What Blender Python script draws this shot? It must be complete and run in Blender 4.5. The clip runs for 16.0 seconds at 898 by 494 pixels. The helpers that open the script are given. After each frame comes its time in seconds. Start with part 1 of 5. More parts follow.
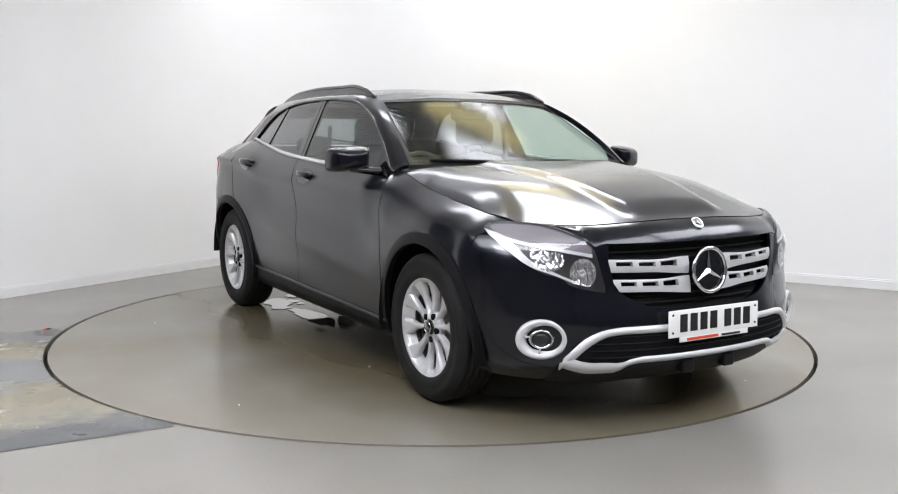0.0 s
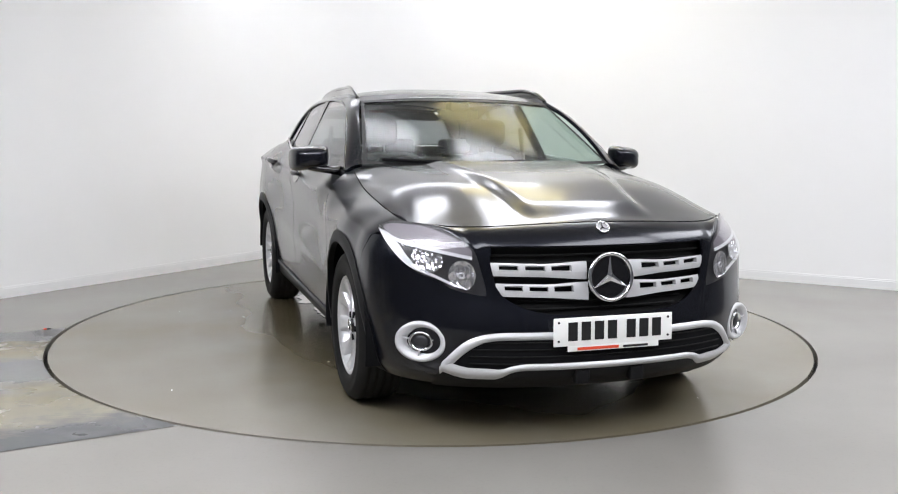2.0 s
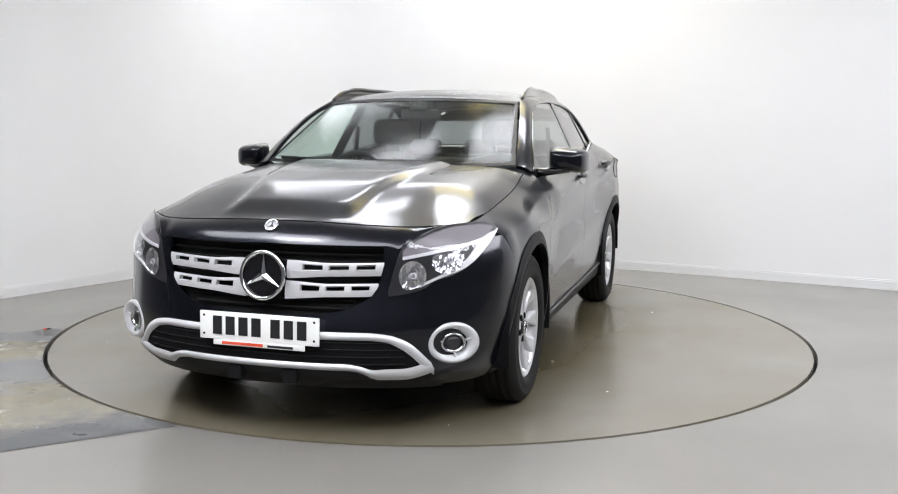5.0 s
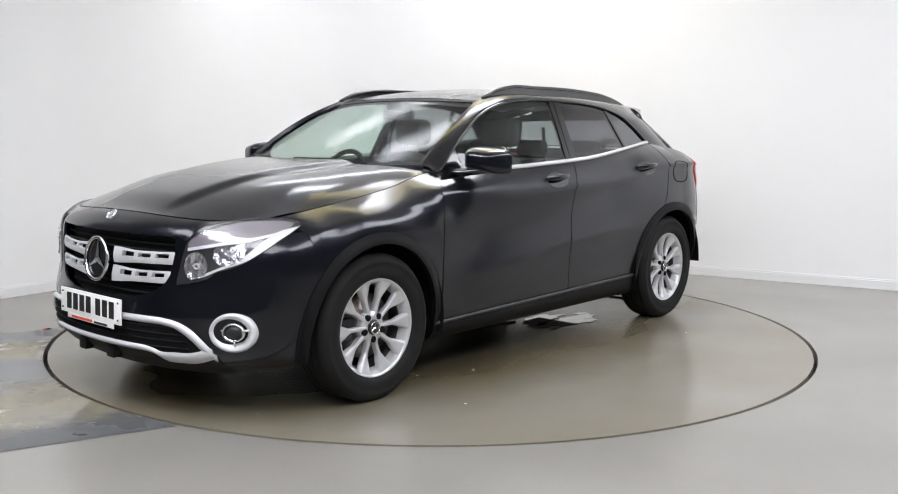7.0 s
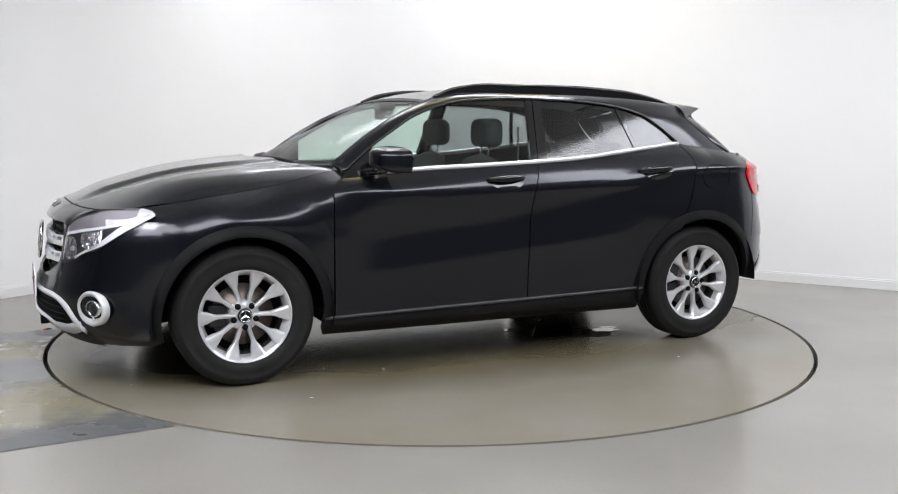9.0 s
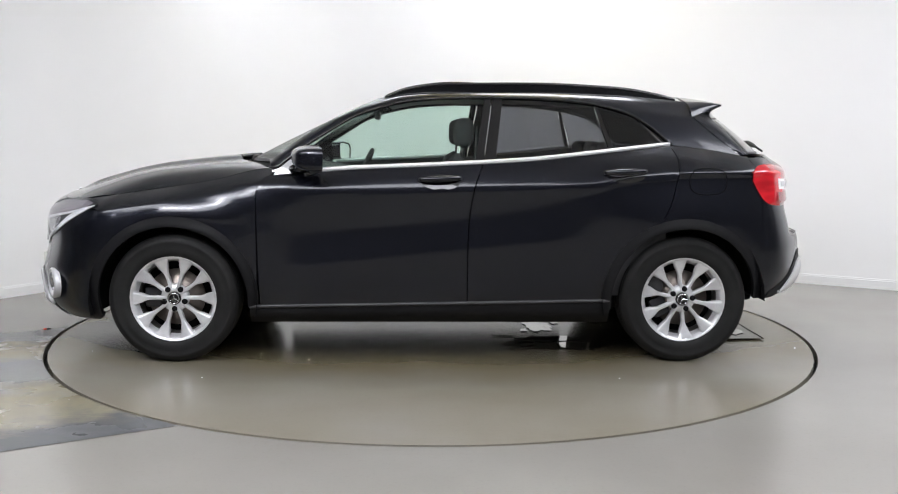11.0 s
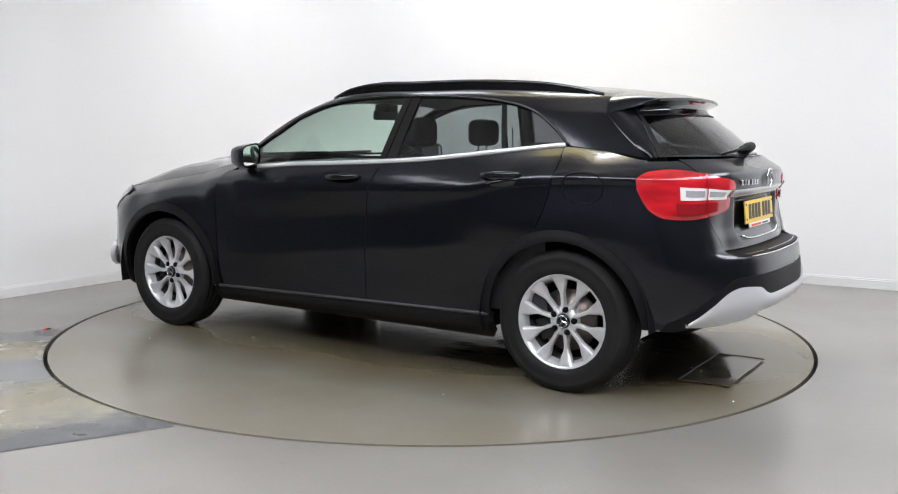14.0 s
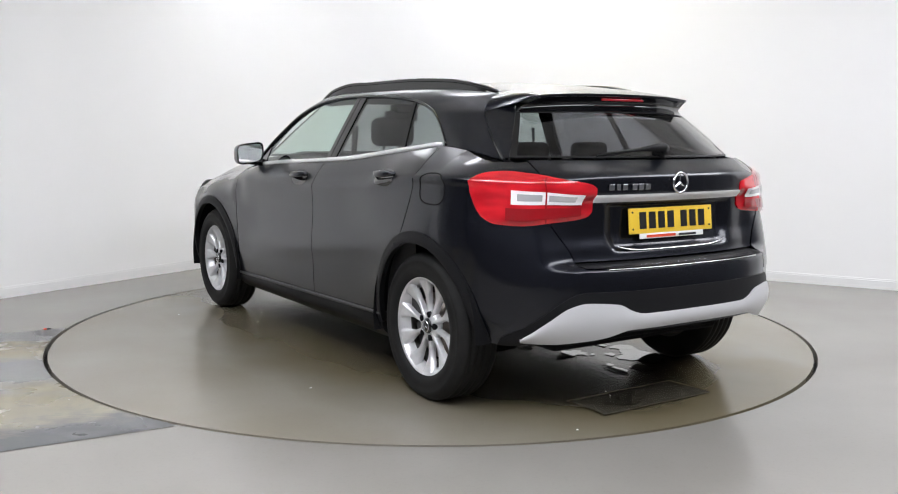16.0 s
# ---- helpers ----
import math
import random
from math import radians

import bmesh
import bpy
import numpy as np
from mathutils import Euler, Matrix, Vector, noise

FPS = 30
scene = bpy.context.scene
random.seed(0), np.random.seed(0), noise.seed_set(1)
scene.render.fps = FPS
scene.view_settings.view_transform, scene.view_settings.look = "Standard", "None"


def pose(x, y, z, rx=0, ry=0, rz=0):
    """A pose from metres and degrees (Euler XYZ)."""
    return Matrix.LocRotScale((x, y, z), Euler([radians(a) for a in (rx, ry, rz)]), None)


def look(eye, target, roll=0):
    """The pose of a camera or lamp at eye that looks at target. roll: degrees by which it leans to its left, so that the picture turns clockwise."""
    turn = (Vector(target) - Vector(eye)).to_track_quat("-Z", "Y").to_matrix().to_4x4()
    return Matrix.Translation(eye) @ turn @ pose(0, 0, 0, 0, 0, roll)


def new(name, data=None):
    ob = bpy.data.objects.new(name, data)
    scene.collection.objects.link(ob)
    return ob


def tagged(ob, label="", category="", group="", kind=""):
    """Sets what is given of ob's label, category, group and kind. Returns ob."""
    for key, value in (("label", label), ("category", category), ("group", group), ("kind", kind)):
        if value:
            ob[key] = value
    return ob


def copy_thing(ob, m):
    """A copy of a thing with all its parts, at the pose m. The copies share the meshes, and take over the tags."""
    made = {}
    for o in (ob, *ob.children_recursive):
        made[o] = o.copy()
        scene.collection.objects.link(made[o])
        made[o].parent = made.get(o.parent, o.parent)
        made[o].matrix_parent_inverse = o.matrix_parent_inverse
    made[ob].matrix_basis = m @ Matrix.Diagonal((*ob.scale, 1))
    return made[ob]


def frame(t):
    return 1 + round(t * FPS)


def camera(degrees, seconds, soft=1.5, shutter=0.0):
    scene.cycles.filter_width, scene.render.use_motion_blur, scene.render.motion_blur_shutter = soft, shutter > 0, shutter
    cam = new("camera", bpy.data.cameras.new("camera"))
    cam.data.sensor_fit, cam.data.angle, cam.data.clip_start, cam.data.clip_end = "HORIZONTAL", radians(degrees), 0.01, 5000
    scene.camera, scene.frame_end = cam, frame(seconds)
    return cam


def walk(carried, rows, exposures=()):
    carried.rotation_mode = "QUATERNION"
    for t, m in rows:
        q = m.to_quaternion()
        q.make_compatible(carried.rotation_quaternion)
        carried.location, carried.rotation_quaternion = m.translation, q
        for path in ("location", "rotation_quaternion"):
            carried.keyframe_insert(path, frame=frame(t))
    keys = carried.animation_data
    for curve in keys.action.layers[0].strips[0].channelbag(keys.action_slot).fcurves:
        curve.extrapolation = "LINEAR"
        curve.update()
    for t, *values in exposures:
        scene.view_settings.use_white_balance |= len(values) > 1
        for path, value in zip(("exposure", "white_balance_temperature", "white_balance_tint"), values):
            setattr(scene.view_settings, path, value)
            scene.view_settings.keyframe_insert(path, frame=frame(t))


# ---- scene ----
# ---- camera: fixed on a stand, turntable centre at the origin ----
cam = camera(51.62, 16.0, 1.1)
CAM = look((0, -5.753, 1.217), (0.09439, 0.0, 0.5071), 0.463)
walk(cam, [(0.0, CAM), (16.0, CAM)])

TURN_ROWS = [(0.0, -59.82), (0.5, -60.65), (1.0, -63.07), (1.5, -67.1), (2.0, -72.6), (2.5, -78.4), (3.0, -84.4),
             (3.5, -90.3), (4.0, -96.3), (4.5, -102.2), (5.0, -108.2), (5.5, -114.2), (6.0, -120.2), (6.5, -126.1),
             (7.0, -132.1), (7.5, -138.05), (8.0, -144.0), (8.5, -149.9), (9.0, -155.9), (9.5, -161.75), (10.0, -167.55),
             (10.5, -173.2), (11.0, -178.85), (11.5, -184.6), (12.0, -190.4), (12.5, -196.2), (13.0, -202.0),
             (13.5, -207.75), (14.0, -213.5), (14.5, -219.35), (15.0, -225.2), (15.5, -231.1), (16.0, -237.1)]
OFF = (0.033, 0.031)

# ---- light ----
world = bpy.data.worlds.new("world")
scene.world = world
world.use_nodes = True
world.node_tree.nodes["Background"].inputs[0].default_value = (0.6, 0.65, 0.75, 1)
world.node_tree.nodes["Background"].inputs[1].default_value = 0.05
scene.view_settings.exposure = 0.0
CEIL = 3.5
LAMP_LARGE, LAMP_WIDE, LAMP_YELLOW = 15.0, 7.8, 3.6
# x, y, width, depth, turn, kind of diffuser
LIGHTS = [(-0.55, 0.62, 0.8, 0.36, 0, 0), (1.10, 0.55, 1.5, 0.72, 0, 0), (0.45, -0.10, 1.5, 0.30, 0, 2),
          # the panel at -2.7, -2.7 is an added fill for the left floor
          (-0.9, -4.7, 4.4, 1.8, -29, 1), (3.0, -4.2, 3.2, 1.8, 60, 1), (4.3, -1.2, 2.8, 1.6, 60, 1), (-2.7, -2.7, 2.6, 1.2, -29, 1),
          (0.8, 1.65, 1.2, 0.8, 0, 2), (-0.3, 2.45, 3.0, 0.24, 0, 0)]


# ---- materials ----
def mat(name, base, rough=0.5, metal=0.0, coat=0.0, emit=None, power=0.0, spec=0.5):
    m = bpy.data.materials.new(name)
    m.use_nodes = True
    b = m.node_tree.nodes["Principled BSDF"]
    b.inputs["Base Color"].default_value = (*base, 1)
    b.inputs["Roughness"].default_value = rough
    b.inputs["Metallic"].default_value = metal
    b.inputs["Coat Weight"].default_value = coat
    b.inputs["Coat Roughness"].default_value = 0.03
    b.inputs["Specular IOR Level"].default_value = spec
    if emit:
        b.inputs["Emission Color"].default_value = (*emit, 1)
        b.inputs["Emission Strength"].default_value = power
    return m


def nodes(m):
    return m.node_tree.nodes, m.node_tree.links, m.node_tree.nodes["Principled BSDF"]


def tex(m, scale, detail=4.0, coord="Object", stretch=(1, 1, 1), rough=0.5):
    n, l, b = nodes(m)
    c, k, t = n.new("ShaderNodeTexCoord"), n.new("ShaderNodeMapping"), n.new("ShaderNodeTexNoise")
    k.inputs["Scale"].default_value = stretch
    t.inputs["Scale"].default_value, t.inputs["Detail"].default_value = scale, detail
    t.inputs["Roughness"].default_value = rough
    l.new(c.outputs[coord], k.inputs[0])
    l.new(k.outputs[0], t.inputs["Vector"])
    return t.outputs["Fac"]


def ramp(m, fac, stops):
    n, l, b = nodes(m)
    r = n.new("ShaderNodeValToRGB")
    while len(r.color_ramp.elements) < len(stops):
        r.color_ramp.elements.new(0.5)
    for e, (p, c) in zip(r.color_ramp.elements, stops):
        e.position, e.color = p, (*c, 1) if len(c) == 3 else c
    l.new(fac, r.inputs[0])
    return r.outputs[0]


def bump(m, fac, strength, dist=0.002, socket="Normal"):
    n, l, b = nodes(m)
    k = n.new("ShaderNodeBump")
    k.inputs["Strength"].default_value, k.inputs["Distance"].default_value = strength, dist
    l.new(fac, k.inputs["Height"])
    l.new(k.outputs[0], b.inputs[socket])


def link(m, out, name):
    n, l, b = nodes(m)
    l.new(out, b.inputs[name])


def mixc(m, fac, a, b_):
    n, l, b = nodes(m)
    x = n.new("ShaderNodeMix")
    x.data_type = "RGBA"
    for s, v in ((0, fac), (6, a), (7, b_)):
        if isinstance(v, (int, float)):
            x.inputs[s].default_value = v
        elif isinstance(v, tuple):
            x.inputs[s].default_value = (*v, 1)
        else:
            l.new(v, x.inputs[s])
    return x.outputs[2]


def glass_mat(name, tint, rough=0.0, shine=1.0):
    m = bpy.data.materials.new(name)
    m.use_nodes = True
    n, l = m.node_tree.nodes, m.node_tree.links
    n.clear()
    out, mx, tr, gl, fr, pw, ad = (n.new(k) for k in ("ShaderNodeOutputMaterial", "ShaderNodeMixShader", "ShaderNodeBsdfTransparent", "ShaderNodeBsdfGlossy",
                                              "ShaderNodeLayerWeight", "ShaderNodeMath", "ShaderNodeMath"))
    tr.inputs[0].default_value = (*tint, 1)
    gl.inputs["Roughness"].default_value = rough
    gl.inputs[0].default_value = (shine, shine, shine, 1)
    fr.inputs[0].default_value = 0.5
    pw.operation, ad.operation = "POWER", "MULTIPLY_ADD"
    pw.inputs[1].default_value, ad.inputs[1].default_value, ad.inputs[2].default_value = 4.0, 0.9, 0.06
    l.new(fr.outputs["Facing"], pw.inputs[0]), l.new(pw.outputs[0], ad.inputs[0]), l.new(ad.outputs[0], mx.inputs[0])
    l.new(tr.outputs[0], mx.inputs[1]), l.new(gl.outputs[0], mx.inputs[2]), l.new(mx.outputs[0], out.inputs[0])
    return m


PAINT = mat("black_metallic_paint", (0.010, 0.011, 0.018), 0.36, 0.7, 1.0, spec=0.1)
PAINT.node_tree.nodes["Principled BSDF"].inputs["Coat Roughness"].default_value = 0.15
link(PAINT, ramp(PAINT, tex(PAINT, 900, 2), [(0.35, (0.0036, 0.0042, 0.0073)), (0.75, (0.0115, 0.0135, 0.0235))]), "Base Color")
bump(PAINT, tex(PAINT, 6, 1), 0.02, 0.002, "Coat Normal")
PLASTIC = mat("black_grained_plastic", (0.007, 0.007, 0.008), 0.5, spec=0.22)
bump(PLASTIC, tex(PLASTIC, 700, 3), 0.25, 0.0006)
SILLGREY = mat("lightened_trim_plastic", (0.05, 0.05, 0.052), 0.4)
GLOSS = mat("gloss_black_trim", (0.006, 0.006, 0.007), 0.08, 0, 0.6)
BORDER = mat("black_glass_print", (0.008, 0.008, 0.009), 0.45, spec=0.25)
VOID = mat("flat_black_lining", (0.008, 0.008, 0.009), 0.9, spec=0.1)
SILVER = mat("silver_painted_plastic", (0.60, 0.60, 0.61), 0.35, 0.15, 0.4)
ALLOY = mat("silver_alloy_paint", (0.66, 0.66, 0.67), 0.28, 0.4, 0.6)
link(ALLOY, ramp(ALLOY, tex(ALLOY, 14, 5), [(0.3, (0.58, 0.58, 0.59)), (0.7, (0.74, 0.74, 0.75))]), "Base Color")
CHROME = mat("chrome", (0.82, 0.82, 0.84), 0.07, 1.0)
RUBBER = mat("tyre_rubber", (0.008, 0.008, 0.008), 0.7, spec=0.3)
bump(RUBBER, tex(RUBBER, 260, 4), 0.3, 0.001)
link(RUBBER, ramp(RUBBER, tex(RUBBER, 9, 4), [(0.3, (0.006, 0.006, 0.006)), (0.8, (0.014, 0.0135, 0.013))]), "Base Color")
DISC = mat("brake_disc_steel", (0.22, 0.19, 0.17), 0.4, 0.9)
GLASS_WS = glass_mat("windscreen_glass", (0.82, 0.92, 0.87), 0.16, 0.42)
GLASS_F = glass_mat("green_tinted_glass", (0.76, 0.88, 0.83), 0.03)
GLASS_R = glass_mat("dark_privacy_glass", (0.36, 0.37, 0.39), 0.10)
GLASS_LAMP = glass_mat("clear_lamp_cover", (0.95, 0.95, 0.96))
RED = mat("red_lamp_plastic", (0.60, 0.007, 0.014), 0.12, 0, 1.0)
link(RED, ramp(RED, tex(RED, 5, 2, stretch=(1, 1, 3)), [(0.35, (0.42, 0.004, 0.010)), (0.65, (0.70, 0.012, 0.022))]), "Base Color")
DEEPRED = mat("dark_red_lamp_plastic", (0.30, 0.004, 0.008), 0.12, 0, 1.0)
CLEAR = mat("white_reversing_lamp", (0.90, 0.88, 0.88), 0.15, 0.0, 1.0)
LAMPBACK = mat("lamp_reflector", (0.78, 0.78, 0.80), 0.22, 0.6)
LAMPDARK = mat("lamp_housing_grey", (0.035, 0.035, 0.038), 0.3, 0.3)
BRIGHT = mat("bright_trim", (0.86, 0.86, 0.87), 0.2, 0.45)
# darker copy of the rim's silver, with the shade behind the spokes put in
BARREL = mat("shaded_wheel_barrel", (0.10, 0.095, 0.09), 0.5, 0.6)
DRL = mat("daylight_strip", (0.74, 0.74, 0.76), 0.35, 0.1, 0.3)
FACET = mat("faceted_lamp_reflector", (0.80, 0.80, 0.82), 0.14, 0.92)
bump(FACET, tex(FACET, 55, 2, stretch=(1, 1, 0.25)), 0.9, 0.03)
PLATE_W = mat("white_plate_plastic", (0.93, 0.93, 0.90), 0.35, 0, 0.3)
PLATE_Y = mat("yellow_plate_plastic", (0.90, 0.60, 0.05), 0.35, 0, 0.3)
INK = mat("black_print", (0.012, 0.012, 0.013), 0.4)
REDINK = mat("red_print", (0.75, 0.08, 0.03), 0.5)
SEAT = mat("dark_seat_fabric", (0.05, 0.05, 0.054), 0.85)
bump(SEAT, tex(SEAT, 300, 3), 0.5, 0.001)
DASH = mat("dashboard_plastic", (0.03, 0.03, 0.032), 0.65)
bump(DASH, tex(DASH, 500, 3), 0.3, 0.0008)
LINER = mat("pale_headlining", (0.45, 0.44, 0.41), 0.9)
MIRROR = mat("mirror_glass", (0.85, 0.86, 0.86), 0.01, 1.0)
MESHG = mat("black_grille_mesh", (0.006, 0.006, 0.006), 0.7, spec=0.2)

WALL = mat("white_wall_paint", (0.86, 0.86, 0.86), 0.75, spec=0.25)
link(WALL, ramp(WALL, tex(WALL, 0.8, 5), [(0.3, (0.85, 0.85, 0.85)), (0.7, (0.88, 0.88, 0.88))]), "Base Color")
bump(WALL, tex(WALL, 90, 5), 0.06, 0.002)
SKIRT = mat("white_gloss_skirting", (0.80, 0.80, 0.80), 0.55)
CEILM = mat("ceiling_paint", (0.85, 0.85, 0.85), 0.9)
DARKW = mat("grey_wall_paint", (0.065, 0.065, 0.07), 0.8)
DRLG = mat("lilac_grey_lamp_band", (0.24, 0.22, 0.24), 0.45, 0.3, 0.2)
PANEL_L = mat("large_light_diffuser", (0.9, 0.9, 0.9), 0.5, 0, 0, (0.92, 0.935, 1.0), LAMP_LARGE)
PANEL_W = mat("cool_light_diffuser", (0.9, 0.9, 0.9), 0.5, 0, 0, (0.92, 0.935, 1.0), LAMP_WIDE)
PANEL_Y = mat("warm_light_diffuser", (0.9, 0.85, 0.5), 0.5, 0, 0, (1.0, 0.86, 0.40), LAMP_YELLOW)


def floor_mat(name, tones):
    m = mat(name, tones[1], 0.3, spec=0.5)
    big, mid, fine = tex(m, 0.7, 4), tex(m, 3.5, 6, rough=0.6), tex(m, 60, 5)
    c = ramp(m, big, [(0.3, tones[0]), (0.7, tones[2])])
    c = mixc(m, ramp(m, mid, [(0.45, (0, 0, 0)), (0.75, (0.3, 0.3, 0.3))]), c, tones[1])
    link(m, mixc(m, ramp(m, fine, [(0.55, (0, 0, 0)), (0.85, (0.15, 0.15, 0.15))]), c, (0.12, 0.11, 0.095)), "Base Color")
    link(m, ramp(m, big, [(0.3, (0.20,) * 3), (0.75, (0.27,) * 3)]), "Roughness")
    bump(m, tex(m, 11, 2), 0.008, 0.002)
    return m


FLOOR = floor_mat("grey_painted_concrete", [(0.225, 0.213, 0.190), (0.246, 0.235, 0.211), (0.27, 0.260, 0.237)])
TABLE = floor_mat("grey_brown_turntable_paint", [(0.200, 0.178, 0.130), (0.226, 0.208, 0.170), (0.250, 0.236, 0.206)])
# damp middle of the plate plus the car's painted shade; brown round its edge
n_, l_, b_ = nodes(TABLE)
old = b_.inputs["Base Color"].links[0].from_socket
dry = b_.inputs["Roughness"].links[0].from_socket
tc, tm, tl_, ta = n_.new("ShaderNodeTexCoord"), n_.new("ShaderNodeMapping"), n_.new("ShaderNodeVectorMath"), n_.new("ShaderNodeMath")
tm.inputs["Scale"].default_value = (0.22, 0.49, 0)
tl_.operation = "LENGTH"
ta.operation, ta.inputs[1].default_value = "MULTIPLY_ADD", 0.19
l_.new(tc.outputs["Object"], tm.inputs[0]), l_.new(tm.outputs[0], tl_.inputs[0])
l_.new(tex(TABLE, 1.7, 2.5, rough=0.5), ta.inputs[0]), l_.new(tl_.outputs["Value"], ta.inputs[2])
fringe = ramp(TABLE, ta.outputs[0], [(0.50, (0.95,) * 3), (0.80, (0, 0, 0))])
# one dark mask for the damp and the painted shade under the car
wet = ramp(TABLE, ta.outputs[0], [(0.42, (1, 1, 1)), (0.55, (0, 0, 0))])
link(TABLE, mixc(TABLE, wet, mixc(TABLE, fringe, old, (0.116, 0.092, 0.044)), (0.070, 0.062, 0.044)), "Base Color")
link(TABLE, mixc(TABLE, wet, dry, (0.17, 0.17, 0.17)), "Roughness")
GROOVE = mat("dark_groove", (0.01, 0.01, 0.01), 0.9)
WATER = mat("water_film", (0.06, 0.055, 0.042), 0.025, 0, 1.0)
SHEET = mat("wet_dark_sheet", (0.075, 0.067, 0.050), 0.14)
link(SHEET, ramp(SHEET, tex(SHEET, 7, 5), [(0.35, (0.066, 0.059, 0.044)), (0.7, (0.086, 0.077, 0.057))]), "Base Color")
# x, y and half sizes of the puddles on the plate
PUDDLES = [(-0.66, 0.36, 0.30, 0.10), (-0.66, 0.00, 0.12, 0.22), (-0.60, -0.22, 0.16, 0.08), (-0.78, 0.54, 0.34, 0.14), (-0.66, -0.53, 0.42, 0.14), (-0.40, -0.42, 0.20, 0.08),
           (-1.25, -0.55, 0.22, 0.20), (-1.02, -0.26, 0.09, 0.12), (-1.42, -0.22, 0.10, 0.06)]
STRIP = mat("worn_wet_concrete", (0.3, 0.29, 0.26), 0.2)
n_, l_, b_ = nodes(STRIP)
sc, sd, sm, sa = n_.new("ShaderNodeTexCoord"), n_.new("ShaderNodeVectorMath"), n_.new("ShaderNodeMath"), n_.new("ShaderNodeMath")
sd.operation, sd.inputs[1].default_value = "DOT_PRODUCT", (0.535, -0.845, 0)
l_.new(sc.outputs["Object"], sd.inputs[0])
sm.operation, sm.inputs[1].default_value, sm.inputs[2].default_value = "MULTIPLY_ADD", 0.442, 0.25
l_.new(sd.outputs["Value"], sm.inputs[0])
sa.operation, sa.inputs[1].default_value = "MULTIPLY_ADD", 0.5
l_.new(tex(STRIP, 1.8, 6, rough=0.65, stretch=(0.7, 1.3, 1)), sa.inputs[0])
l_.new(sm.outputs[0], sa.inputs[2])
bands = ramp(STRIP, sa.outputs[0], [(0.09, (0.105, 0.107, 0.108)), (0.17, (0.235, 0.20, 0.125)), (0.31, (0.262, 0.235, 0.165)), (0.38, (0.175, 0.178, 0.176)), (0.58, (0.195, 0.197, 0.192)),
                                    (0.66, (0.25, 0.222, 0.145)), (0.85, (0.262, 0.240, 0.180)), (0.91, (0.105, 0.108, 0.112))])
grain = ramp(STRIP, tex(STRIP, 7, 6, rough=0.7), [(0.48, (0, 0, 0)), (0.66, (0.5, 0.5, 0.5))])
link(STRIP, mixc(STRIP, grain, bands, (0.150, 0.146, 0.132)), "Base Color")
link(STRIP, ramp(STRIP, tex(STRIP, 3.0, 5), [(0.4, (0.06,) * 3), (0.6, (0.4,) * 3)]), "Roughness")


# ---- building helpers ----
def mesh_ob(name, verts, faces, material, parent=None, label="", smooth=True):
    me = bpy.data.meshes.new(name)
    me.from_pydata([tuple(v) for v in verts], [], faces)
    me.polygons.foreach_set("use_smooth", [smooth] * len(me.polygons))
    me.update()
    me.materials.append(material)
    ob = new(name, me)
    ob.parent = parent
    if label:
        ob["label"] = label
    return ob


def part(name, bm, material, parent, label="", smooth=False):
    me = bpy.data.meshes.new(name)
    for f in bm.faces:
        f.smooth = smooth
    bm.to_mesh(me)
    bm.free()
    me.materials.append(material)
    ob = new(name, me)
    ob.parent = parent
    if label:
        ob["label"] = label
    return ob


def spl(*pts):
    """A smooth curve through (place, value) pairs that does not overshoot."""
    xs, ys = [float(p[0]) for p in pts], [float(p[1]) for p in pts]
    h = [b - a for a, b in zip(xs, xs[1:])]
    d = [(b - a) / k for a, b, k in zip(ys, ys[1:], h)]
    m = [d[0]]
    for i in range(1, len(d)):
        if d[i - 1] * d[i] <= 0:
            m.append(0.0)
        else:
            w1, w2 = 2 * h[i] + h[i - 1], h[i] + 2 * h[i - 1]
            m.append((w1 + w2) / (w1 / d[i - 1] + w2 / d[i]))
    m.append(d[-1])

    def f(x):
        if x <= xs[0]:
            return ys[0]
        if x >= xs[-1]:
            return ys[-1]
        i = next(k for k in range(len(h)) if x <= xs[k + 1])
        t = (x - xs[i]) / h[i]
        return ((2 * t ** 3 - 3 * t * t + 1) * ys[i] + (t ** 3 - 2 * t * t + t) * h[i] * m[i]
                + (3 * t * t - 2 * t ** 3) * ys[i + 1] + (t ** 3 - t * t) * h[i] * m[i + 1])
    return f


def lerp(a, b, t):
    return a + (b - a) * t


def step(a, b, x):
    t = min(1.0, max(0.0, (x - a) / (b - a)))
    return t * t * (3 - 2 * t)


